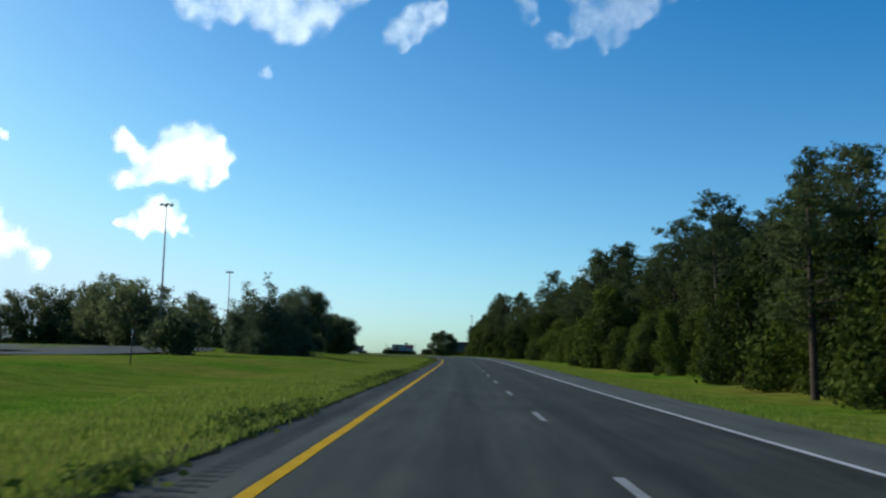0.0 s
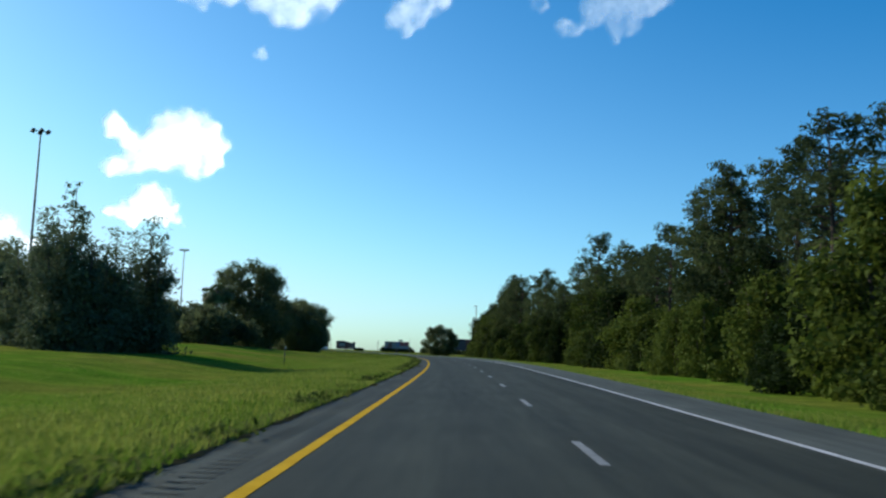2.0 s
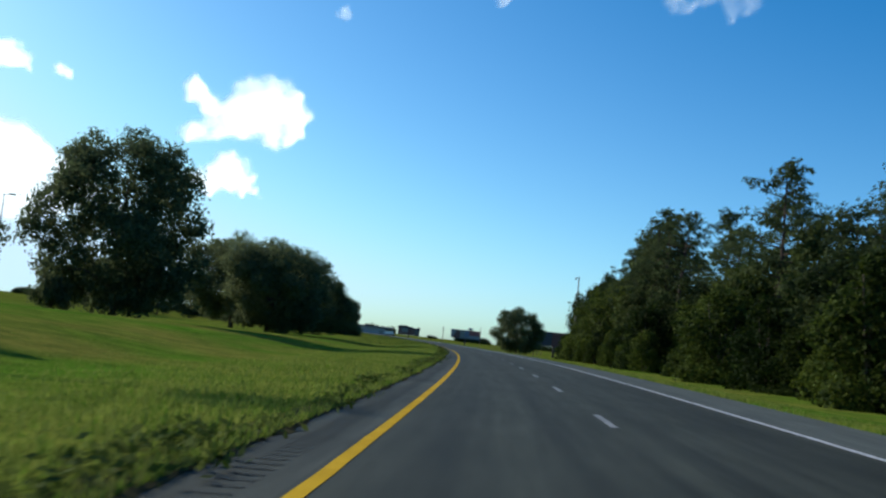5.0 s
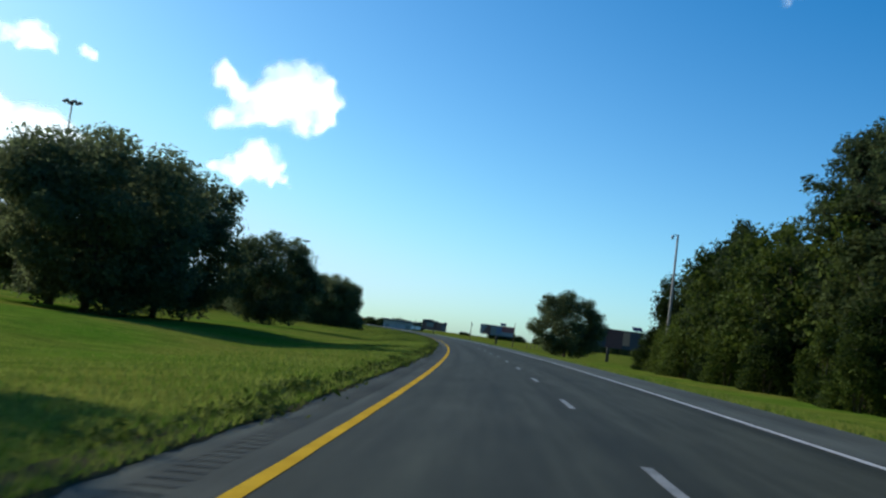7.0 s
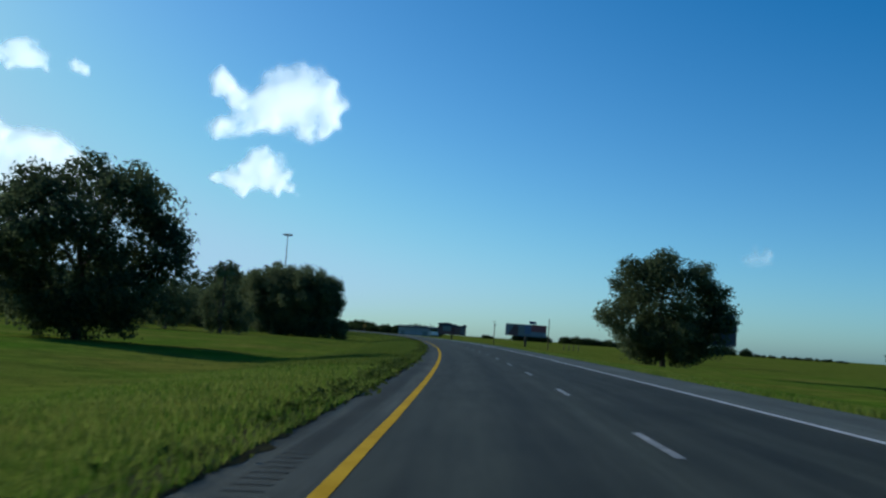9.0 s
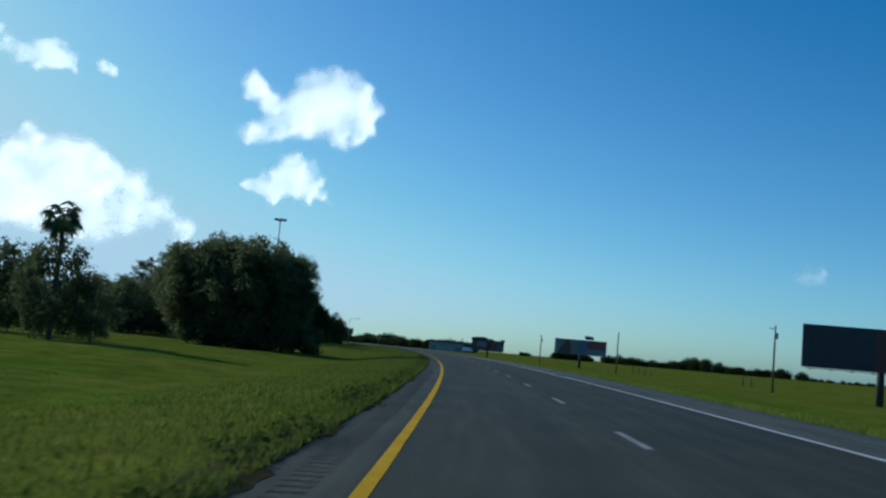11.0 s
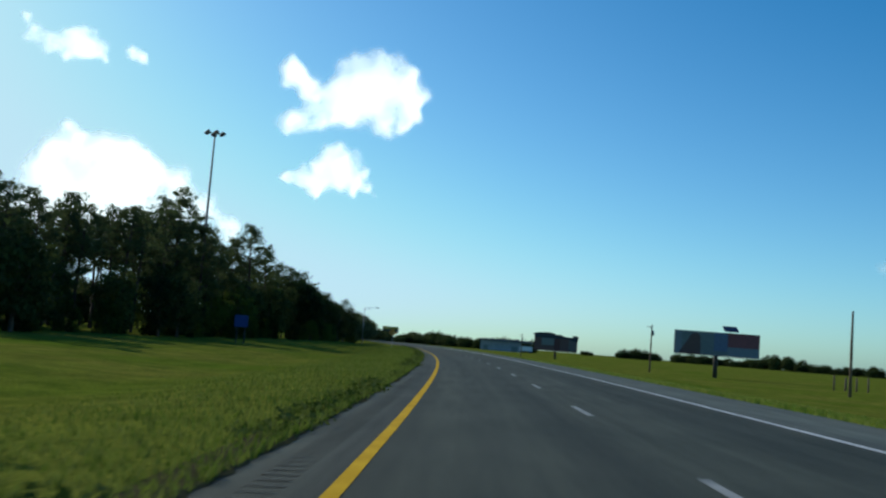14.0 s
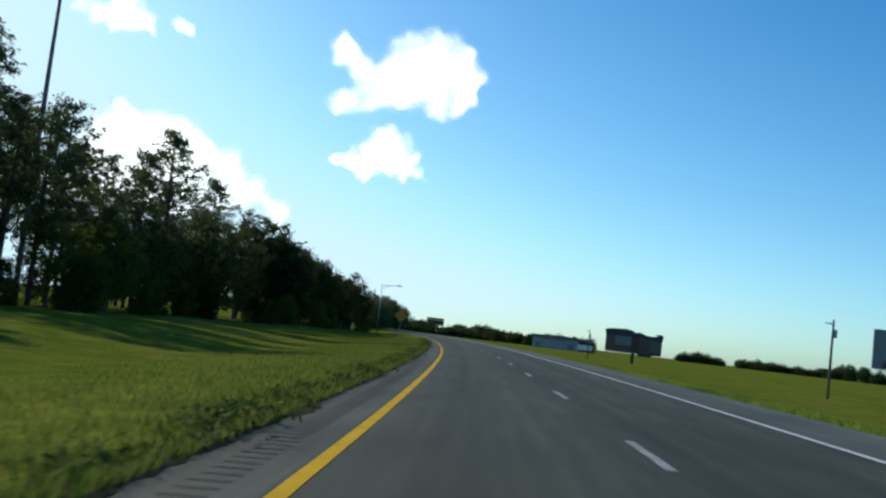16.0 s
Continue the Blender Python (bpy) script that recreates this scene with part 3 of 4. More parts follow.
    part("crown", leaves("crown", blobs, int(64 * len(blobs)), 0.34, 0.5, PINE_LEAF, seed + 1, 0.75, 3, 8, 0.55), PINE_LEAF, ob)
    return ob


def vine_mound(label, seed, height, width, count, size=0.34, group=""):
    g = np.random.default_rng(seed)
    ob = thing("shrub", label, "shrub", 0, 0, -50, group=group)
    blobs = []
    for i in range(34):
        a = i * 2.4 + g.normal(0, 0.3)
        f = (i + 0.5) / 34
        d = width * 0.42 * math.sqrt(1 - f ** 1.6) * g.uniform(0.55, 1.05)
        r = width * g.uniform(0.08, 0.19)
        blobs.append((math.cos(a) * d, math.sin(a) * d, max(r * 0.5, height * f * 0.94 - r * 0.4), r, r, r * g.uniform(0.7, 1.0)))
    blobs.append((0, 0, height * 0.42, width * 0.26, width * 0.26, height * 0.4))
    bm = bmesh.new()
    for i in range(4):
        a = i * 1.7
        tube(bm, [(0.2 * math.cos(a), 0.2 * math.sin(a), -0.2), (0.6 * math.cos(a), 0.6 * math.sin(a), height * 0.4), (0.9 * math.cos(a), 0.9 * math.sin(a), height * 0.8)], [0.09, 0.06, 0.02], 6)
    part("stem", bm, BARK, ob)
    part("crown", leaves("crown", blobs, count, size, 0.75, VINE_LEAF, seed + 1, 0.5, 3), VINE_LEAF, ob)
    return ob


def cedar(label, seed, height, width, group=""):
    """Several upright plumes side by side, leafy down to the grass."""
    g = np.random.default_rng(seed)
    ob = thing("cedar_tree", label, "tree", 0, 0, -50, group=group)
    bm, blobs = bmesh.new(), []
    for i in range(6):
        a, d = i * 2.4, width * 0.34 * (i / 5) ** 0.6
        x, y, top = math.cos(a) * d, math.sin(a) * d, height * (1.0 if i == 0 else g.uniform(0.55, 0.92))
        tube(bm, [(x * 0.3, y * 0.3, -0.2), (x * 0.7, y * 0.7, top * 0.4), (x, y, top * 0.97)], [0.13, 0.09, 0.02], 6)
        for f in np.linspace(0.04, 0.97, 15):
            r = width * 0.26 * (1.02 - f) ** 0.75 * g.uniform(0.8, 1.2) + 0.34
            b_ = g.uniform(0, 6.28)
            blobs.append((x * (0.5 + 0.5 * f) + math.cos(b_) * r * 0.6, y * (0.5 + 0.5 * f) + math.sin(b_) * r * 0.6, top * f, r * 0.75, r * 0.75, r * 0.9))
    part("trunk", bm, BARK, ob, "several thin brown stems")
    part("crown", leaves("crown", blobs, 17000, 0.28, 0.55, CEDAR_LEAF, seed + 1, 0.7, 3), CEDAR_LEAF, ob)
    return ob


def palm_tree(label, seed, height, group=""):
    g = np.random.default_rng(seed)
    ob = thing("palm_tree", label, "palm tree", 0, 0, -50, group=group)
    bm = bmesh.new()
    tube(bm, [(0, 0, -0.2), (0.1, 0, height * 0.3), (0.15, 0.05, height * 0.6), (0.1, 0.1, height - 1.3)], [0.18, 0.14, 0.13, 0.16], 9)
    part("trunk", bm, BARK, ob, "slender grey palm trunk")
    q = []
    for i in range(46):
        a, el = i * 2.4, math.asin(g.uniform(-0.9, 0.95))
        out = Vector((math.cos(a) * math.cos(el), math.sin(a) * math.cos(el), math.sin(el)))
        side = Vector((-math.sin(a), math.cos(a), 0))
        up = side.cross(out)
        tip = Vector((0.1, 0.1, height - 1.5)) + out * g.uniform(0.5, 1.0)
        for j in range(15):
            t = (j - 7) / 7
            d = (out * math.cos(t * 1.4) + side * math.sin(t * 1.4) + up * 0.15 - Vector((0, 0, 0.42))).normalized()
            e = tip + d * g.uniform(0.6, 1.0)
            w = d.cross(up).normalized() * 0.05
            m = tip.lerp(e, 0.5) + up * 0.04
            q.append((tip, m + w, e - Vector((0, 0, 0.3)), m - w))
    part("crown", quads("crown", np.array([[tuple(v) for v in k] for k in q]), PALM_LEAF), PALM_LEAF, ob, "fan-shaped fronds in a round head")
    return ob


def plant(kind, x, y, turn=0.0, scale=1.0, sz=None, z=None):
    """A copy of a tree standing on the land at x, y."""
    ob = copy_thing(kind, Matrix.Identity(4))
    ob.matrix_basis = Matrix.Translation((x, y, land(x, y) if z is None else z)) @ Matrix.Rotation(turn, 4, "Z") @ Matrix.Diagonal((scale, scale, sz or scale, 1))
    return ob


def remove(kinds):
    for k in kinds:
        for o in [*k.children_recursive, k]:
            bpy.data.objects.remove(o)


dice = random.Random(7)
WOODS = "roadside woods"
pines = [pine_tree("tall pine with tufted dark green needles among the woods", 10 + i, 20.0, b, 3.6, n, group=WOODS) for i, (b, n) in enumerate(((0.40, 36), (0.48, 30), (0.32, 40), (0.54, 27)))]
woods = [broad_tree("woodland_tree", "dense dark green broadleaf tree hung with vines", 30 + i, 11.0, 7.0 + 0.6 * i, 0.04, 7200, 0.29, VINE_LEAF if i == 1 else WOOD_LEAF, 32, 0.125, WOODS, corners=3) for i in range(3)]
backwoods = [broad_tree("woodland_tree", "dense dark green broadleaf tree inside the woods", 40 + i, 12.0, 8.0, 0.05, 3200, 0.55, WOOD_LEAF, 26, 0.16, WOODS, corners=3) for i in range(2)]
mounds = [vine_mound("vine-covered green shrub at the edge of the woods", 50 + i, 6.5, 5.6, 7200, 0.23, group=WOODS) for i in range(4)]


def wood_edge(s):
    return float(np.interp(s, [-40, 150, 230, 300], [18.6, 19.8, 20.0, 21.0]))


s = -28.0
while s < 277:  # heaps of vines along the wood's edge, with hollows between
    back = dice.choice((0.0, 0.0, 0.0, 1.8, 3.6))
    x, y = on_plan(s, wood_edge(s) - 1.1 + back + dice.uniform(-0.9, 1.0))
    g_ = dice.choice((0.42, 0.6, 0.75, 0.9, 1.05, 1.25)) * dice.uniform(0.9, 1.1)
    tall = dice.random() < 0.15  # vines climbing a trunk
    plant(dice.choice(mounds), float(x), float(y), dice.uniform(0, 6.28), g_ * dice.uniform(0.85, 1.15) * (0.8 if tall else 1.0), g_ * dice.uniform(0.75, 1.2) * (1.4 if tall else 1.0))
    s += 1.2 + 3.2 * g_ * dice.uniform(0.7, 1.2)
s = -26.0
while s < 276:
    for u, kinds in ((4.6, woods), (11.5, backwoods)):
        x, y = on_plan(s + dice.uniform(-2.5, 2.5), wood_edge(s) + u + dice.uniform(-1.6, 2.4))
        g_ = dice.uniform(0.55, 1.12) * float(np.interp(s, [-20, 20, 50], [0.85, 0.88, 1.0]))
        plant(dice.choice(kinds), float(x), float(y), dice.uniform(0, 6.28), g_ * dice.uniform(0.8, 1.2), g_ * dice.uniform(0.85, 1.2))
    s += dice.uniform(5.0, 8.5)
s = -20.0
while s < 268:
    for u in (4.0, 13.0):
        x, y = on_plan(s + dice.uniform(-3, 3), wood_edge(s) + u + dice.uniform(-2.0, 3))
        g_ = dice.uniform(0.6, 0.92) * float(np.interp(s, [60, 100], [0.95, 1.02])) if s > 60 else dice.uniform(0.9, 1.08) * float(np.interp(s, [-20, 35, 60], [0.64, 0.64, 0.74]))
        plant(dice.choice(pines), float(x), float(y), dice.uniform(0, 6.28), g_)
    s += dice.uniform(7.0, 11.0)
plant(pines[2], 15.6, -13.2, 1.0, 0.6, 0.43)
plant(pines[0], 23.6, 96.5, 0.4, 0.86)
plant(pines[2], 27.0, 98.0, 2.0, 0.9)
plant(pines[1], 34.0, 90.0, 0.7, 1.07)
plant(pines[0], 22.0, 163.0, 3.0, 0.98)
plant(pines[2], 23.9, 139.2, 0.9, 0.74)
plant(pines[0], 24.2, 133.6, 2.2, 0.73)
plant(pines[3], 14.6, 232.5, 1.0, 0.92)

plant(pines[0], 28.0, 52.9, 0.0, 0.76)
plant(pines[1], 28.5, 45.8, 1.3, 0.73)
plant(pines[2], 29.0, 40.4, 2.6, 0.71)
plant(pines[3], 29.5, 34.0, 3.9, 0.68)
plant(pines[0], 26.0, 33.5, 5.0, 0.69)
plant(pines[2], 26.2, 26.5, 0.6, 0.66)
plant(pines[0], 23.4, 8.5, 1.6, 0.7)
plant(pines[2], 23.8, 3.5, 2.6, 0.67)
plant(pines[1], 13.3, 250.1, 0.0, 0.83)
plant(pines[2], 13.8, 245.1, 1.9, 0.88)
plant(pines[3], 14.2, 241.0, 3.8, 0.93)
plant(pines[0], 14.5, 237.9, 5.7, 0.96)
for s, u, h in ((250, 24, 16.5), (259, 28, 15.0), (268, 25, 13.0)):
    x, y = on_plan(s, u)
    plant(dice.choice(pines), float(x), float(y), s, h / 20)
for s, u, h in ((256, 21.5, 11.5), (262, 23, 12.0), (268, 21.5, 11.5), (274, 23.5, 12.5), (278, 25, 13.2), (283, 26, 13.2), (288, 27.5, 13.2), (293, 29, 12.8), (298, 30, 12), (303, 29, 12), (308, 28, 11.8), (312, 29, 11), (286, 34, 12), (296, 36, 12.5), (306, 35, 12), (280, 31, 12)):
    x, y = on_plan(s, u)
    plant(dice.choice(woods), float(x), float(y), s, 1.0, h * float(np.interp(s, [270, 285], [1.0, 1.2])) / 11)
for s, u, h in ((280, 21.5, 1.0), (284, 22, 1.0), (288, 23.2, 0.95), (292, 25.6, 0.9), (296, 27.2, 0.9), (300, 27.4, 0.95), (304, 25.6, 0.95), (308, 24.6, 0.85), (312, 25.0, 0.75), (315, 26.5, 0.55)):
    x, y = on_plan(s, u)
    plant(dice.choice(mounds), float(x), float(y), s, h)

MEDIAN = "trees on the grass beside the road"
oaks = [broad_tree("oak_tree", "broad dark green oak standing in the mown grass", 80 + i, 13.0, 13.5, lo, 50000, 0.25, OAK_LEAF, 74, 0.118, MEDIAN, corners=3) for i, lo in enumerate((0.0, 0.02, 0.06))]
far_oaks = [broad_tree("oak_tree", "broad dark green oak beyond the grass", 86 + i, 13.0, 13.5, 0.01, 9000, 0.42, OAK_LEAF, 46, 0.12, MEDIAN, corners=3) for i in range(2)]
feathers = [cedar("feathery grey-green cedar with pointed tops, leafy to the ground", 95 + i, 11.0, 5.2, MEDIAN) for i in range(2)]
bush = broad_tree("bush", "large round green bush on the grass", 97, 5.0, 6.8, 0.0, 6000, 0.32, OAK_LEAF, 20, 0.17, MEDIAN)
palm = palm_tree("cabbage palm with a round head of fan fronds", 99, 9.3, MEDIAN)
low_palm = palm_tree("cabbage palm with a full round head, in a clump", 98, 8.0, MEDIAN)


def oak(i, x, y, height, width, turn=0.0):
    return plant((oaks + far_oaks)[i], x, y, turn, width / 13.5, height / 13.0 * 1.06)


oak(0, -40.5, 212.0, 17.6, 16.0, 0.4)
oak(1, -38.5, 258.0, 12.8, 15.5, 1.0)
oak(2, -47.0, 268.0, 14.0, 16.5, 2.2)
oak(0, -39.4, 271.5, 13.2, 13.6, 4.0)
oak(0, -47.5, 325.5, 12.8, 14.0, 3.1)
oak(1, -67.5, 443.0, 13.2, 14.2, 0.6)
oak(0, -71.0, 444.5, 13.2, 12.0, 5.2)
oak(2, -75.0, 447.0, 13.6, 14.0, 1.6)
oak(2, -65.2, 444.2, 12.7, 9.4, 3.6)
for x, y, h, w in ((-75, 178, 16, 16), (-86, 192, 18, 18), (-98, 204, 17, 17), (-112, 205, 16, 17), (-124, 196, 14, 16), (-136, 190, 12, 15), (-70, 205, 15, 14), (-92, 232, 14, 15), (-80, 246, 13, 14), (-104, 258, 13, 14),
                   (-80, 186, 12, 14), (-92, 199, 13, 15), (-105, 208, 12, 15), (-118, 200, 11, 14), (-130, 194, 10, 14), (-66, 190, 11, 12), (-58, 200, 10, 11),
                   (-104, 352, 13, 14), (-118, 372, 14, 15), (-128, 392, 13, 14), (-92, 408, 10, 10), (-112, 425, 11, 12), (-84, 418, 9, 9), (-124, 428, 13, 14), (-137, 436, 13, 14), (-150, 446, 13, 14), (-100, 470, 8.5, 10), (-110, 478, 9, 11), (-118, 470, 9, 10),
                   (-132.3, 489.6, 5.8, 11), (-131.5, 494.8, 7.2, 10), (-130.3, 500.3, 5.8, 9), (-111.9, 483.6, 7.2, 10), (-111.4, 488.6, 9.6, 12), (-104.7, 485.0, 8.7, 11), (-96.8, 476.7, 6.0, 10)):
    oak(3 + dice.randrange(2), x, y, h, w, dice.uniform(0, 6.28))
plant(feathers[0], -25.0, 84.0, 0.3, 1.05, 1.05)
plant(feathers[1], -21.5, 90.0, 2.3, 0.95, 0.92)
plant(feathers[1], -29.5, 90.0, 4.3, 1.1, 0.95)
plant(feathers[0], -27.5, 87.5, 1.3, 1.0, 0.85)
plant(feathers[1], -23.0, 87.0, 5.3, 1.0, 0.8)
plant(bush, -32.5, 65.0, 0.3)
plant(low_palm, -34.3, 156.4, 0.0, 1.08)
plant(low_palm, -32.7, 155.0, 1.7, 1.14)
plant(low_palm, -32.0, 156.3, 3.4, 1.15)
plant(bush, -39.0, 151.0, 0.3, 1.0, 1.15)
plant(bush, -31.6, 145.5, 0.9, 0.95, 1.0)
plant(bush, -29.5, 161.0, 4.3, 0.6, 0.75)
plant(bush, -37.0, 158.0, 5.3, 1.0, 1.0)
plant(bush, -34.5, 153.0, 1.3, 0.95, 1.1)
plant(bush, -31.0, 158.0, 3.3, 0.7, 0.9)
plant(bush, -43.0, 205.0, 2.3, 0.5, 0.6)
# thick growth at the feet of the three oaks
for x, y, g_ in ((-63.4, 442.6, 0.95), (-66.8, 440.2, 0.9), (-70.4, 440.6, 0.85), (-74.2, 443.0, 0.85), (-62.0, 446.0, 0.8)):
    plant(bush, x, y, x, g_, g_ * 0.9)
plant(palm, -131.9, 507.8, 0.5, 0.9, 1.11)
plant(palm, -67.5, 401.6, 1.5, 1.25, 1.28)
plant(palm, -137.0, 488.0, 2.5, 0.95, 1.2)
oak(3, -68.3, 402.6, 8.2, 6.2, 1.0)
oak(4, -65.6, 404.5, 5.4, 4.6, 2.0)
# the oak by the outer shoulder
oak(0, -5.0, 357.5, 10.8, 11.9, 5.0)

for s, u, h in ((708, -18, 11), (716, -16, 10.5), (724, -15, 9.5)):
    x, y = on_plan(s, u)
    plant(dice.choice(woods), float(x), float(y), s, 0.9, h / 11)
for x, y, h in ((-156, 748, 9.0), (-158, 758, 9.6), (-161, 773, 10.0), (-166, 793, 9.2), (-171, 812, 8.0)):
    plant(dice.choice(woods), x, y, x, 1.1, h / 11)
    oak(3 + dice.randrange(2), x + 2, y - 5, h * 0.97, 10.5, x)
plant(pines[1], -120.0, 481.6, 0.4, 0.47)
plant(pines[2], -113.3, 558.7, 2.4, 1.05)
plant(pines[0], -117.3, 561.7, 1.4, 0.99)
for i in range(16):
    x, y = on_plan(522 + i * 2.6 + dice.uniform(-2, 2), -46 + dice.uniform(-12, 9))
    plant(dice.choice(pines), float(x), float(y), dice.uniform(0, 6.28), dice.uniform(0.62, 0.84))
for i in range(50):
    s = 536 + i * 3.1 + dice.uniform(-2, 2)
    x, y = on_plan(s, np.interp(s, [538, 620, 700], [-36, -33, -22]) + dice.uniform(-18, 3))
    g_ = dice.uniform(0.8, 0.98) * np.interp(s, [538, 572, 590, 612, 690], [0.78, 0.88, 0.99, 1.05, 0.85])
    plant(dice.choice(pines), float(x), float(y), dice.uniform(0, 6.28), float(g_))
for i in range(20):
    x, y = on_plan(530 + i * 4.6 + dice.uniform(-2, 2), -58 + dice.uniform(-14, 6))
    g_ = dice.uniform(0.6, 0.85)
    plant(dice.choice(backwoods), float(x), float(y), dice.uniform(0, 6.28), g_ * 1.3, g_)
for i in range(34):
    s = 522 + i * 5.7 + dice.uniform(-2, 2)
    x, y = on_plan(s, np.interp(s, [522, 538, 620, 720], [-40, -36, -30, -14]) + dice.uniform(-7, 4))
    g_ = dice.uniform(0.8, 1.15) * float(np.interp(s, [590, 625], [0.72, 1.0]))
    plant(dice.choice(woods + backwoods), float(x), float(y), dice.uniform(0, 6.28), g_, g_ * 1.05)
    x, y = on_plan(s + 2, np.interp(s, [522, 538, 620, 720], [-37, -33, -27, -12]) + dice.uniform(-3, 3))
    plant(dice.choice(mounds), float(x), float(y), dice.uniform(0, 6.28), dice.uniform(0.45, 0.8))

# far tree lines, a few leaves each
far_trees = [broad_tree("distant_tree", "rounded dark tree in the distant tree line", 120 + i, 8.5, 13.0, 0.0, 1500, 1.0, WOOD_LEAF, 24, 0.16, "distant tree line", corners=3) for i in range(3)]
for i in range(120):
    a = math.radians(dice.uniform(9, 34))
    d = dice.uniform(880, 1250)
    plant(dice.choice(far_trees), -30 - math.sin(a) * d, 350 + math.cos(a) * d, dice.uniform(0, 6), dice.uniform(0.8, 1.3), z=-1.0)
for i in range(46):  # the low tree line that runs up to the long building
    f = (i + dice.uniform(0, 1)) / 46
    g_ = (5.4 + 3.0 * f) * dice.uniform(0.72, 1.12) / 8.5
    plant(dice.choice(far_trees), -268 + 118 * f, 1096 + 30 * f + dice.uniform(-9, 9), dice.uniform(0, 6), dice.uniform(0.42, 0.62), g_, z=-1.4)
for x, y, w, h in ((-173, 1728, 20, 6), (-108, 1733, 58, 12.5), (-35, 1734, 66, 13), (6, 1734, 30, 10), (32, 1732, 34, 11), (71, 1730, 62, 19), (117, 1725, 47, 11), (162, 1718, 50, 14), (201, 1712, 17, 12), (238, 1704, 91, 5), (300, 1689, 91, 5)):  # groves across the fields
    n = max(2, round(w / 6))
    for k in range(n):
        f = (k + 0.5) / n
        tall = h * (0.62 + 0.38 * math.sin(math.pi * f) ** 0.5) * dice.uniform(0.72, 1.12)
        plant(dice.choice(far_trees), x + (f - 0.5) * (w - 6), y + dice.uniform(-25, 25), dice.uniform(0, 6), dice.uniform(0.8, 1.25) * min(1.0, h / 11), tall / 8.5, z=-1.4)
remove(pines + woods + backwoods + mounds + oaks + far_oaks + feathers + [bush, palm, low_palm] + far_trees)


# ---- clouds ----
def cloud(label, puffs, thick, seed):
    """Fair-weather cloud: a bulging sheet of vapour, its outline cut by the puffs, thinning out at the edge."""
    p = np.array(puffs, float)
    centre = p[:, :3].mean(0)
    away = centre - np.array([-15.0, 250.0, 1.4])
    away /= np.linalg.norm(away)
    side = np.cross(away, [0, 0, 1])
    side /= np.linalg.norm(side)
    up = np.cross(side, away)
    a, b, r = (p[:, :3] - centre) @ side, (p[:, :3] - centre) @ up, p[:, 3]
    step = max(1.6, (a.max() - a.min()) / 150)
    ga, gb = np.arange((a - 2 * r).min(), (a + 2 * r).max(), step), np.arange((b - 2 * r).min(), (b + 2 * r).max(), step)
    A, B = np.meshgrid(ga, gb)
    wave = lambda f, k: np.array([[noise.noise((x * f + seed * 7, y * f, k)) for x in ga] for y in gb])
    big = 0.42 * r.mean()
    A2, B2 = A + big * wave(0.8 / r.mean(), 1.0) * 1.6, B + big * wave(0.8 / r.mean(), 5.0) * 1.6
    d = 1 - np.exp(-sum(0.95 * np.exp(-(((A2 - x) / k) ** 2 + ((B2 - y) / k) ** 2) * 1.1) for x, y, k in zip(a, b, r)))
    pos = centre + A[..., None] * side + B[..., None] * up - (d * r.mean())[..., None] * away
    h, w = A.shape
    keep = d > 0.07
    faces = [(j * w + i, j * w + i + 1, (j + 1) * w + i + 1, (j + 1) * w + i) for j in range(h - 1) for i in range(w - 1) if keep[j, i] or keep[j + 1, i + 1] or keep[j, i + 1] or keep[j + 1, i]]
    used = sorted({v for f in faces for v in f})
    index = {v: i for i, v in enumerate(used)}
    me = sheet("cloud", pos.reshape(-1, 3)[used], [tuple(index[v] for v in f) for f in faces], CLOUD, uv=[(d.ravel()[v], thick) for v in used])
    return tagged(part("cloud", me, CLOUD), label, "cloud", group="fair-weather clouds", kind="stuff")


cloud("bright white puffy cloud with a small round knob", [(-671, 1813, 409, 22), (-663, 1819, 401, 18), (-651, 1828, 383, 15), (-640, 1836, 370, 15), (-622, 1840, 380, 24), (-595, 1847, 397, 29), (-567, 1852, 415, 34), (-535, 1862, 419, 34), (-509, 1873, 406, 29), (-494, 1882, 391, 22), (-576, 1858, 376, 36), (-534, 1873, 375, 39), (-499, 1887, 361, 17), (-508, 1889, 339, 12), (-537, 1879, 344, 17), (-599, 1854, 359, 22), (-680, 1828, 331, 17), (-663, 1834, 338, 21), (-636, 1844, 341, 19), (-613, 1853, 339, 15), (-595, 1859, 343, 13)], 1.00, 1)
cloud("low wispy white cloud", [(-632, 1904, 293, 22), (-609, 1913, 290, 22), (-655, 1898, 276, 14), (-683, 1890, 256, 16), (-659, 1899, 256, 16), (-703, 1882, 254, 10), (-645, 1907, 246, 14), (-598, 1922, 257, 16), (-584, 1924, 274, 13), (-618, 1912, 275, 14), (-574, 1933, 244, 11), (-654, 1905, 231, 11), (-602, 1923, 241, 13), (-636, 1906, 270, 19), (-617, 1915, 257, 17), (-590, 1926, 253, 14), (-668, 1898, 245, 13)], 1.00, 2)
cloud("thin white streaky cloud", [(-477, 1557, 580, 18), (-451, 1565, 581, 20), (-416, 1573, 586, 20), (-390, 1573, 603, 25), (-344, 1594, 580, 29), (-316, 1601, 575, 31), (-289, 1607, 574, 27), (-262, 1603, 598, 27), (-235, 1599, 619, 25), (-189, 1597, 640, 27), (-345, 1580, 613, 29), (-309, 1579, 635, 39), (-381, 1563, 633, 35), (-425, 1554, 626, 35), (-485, 1543, 608, 27)], 0.52, 3)
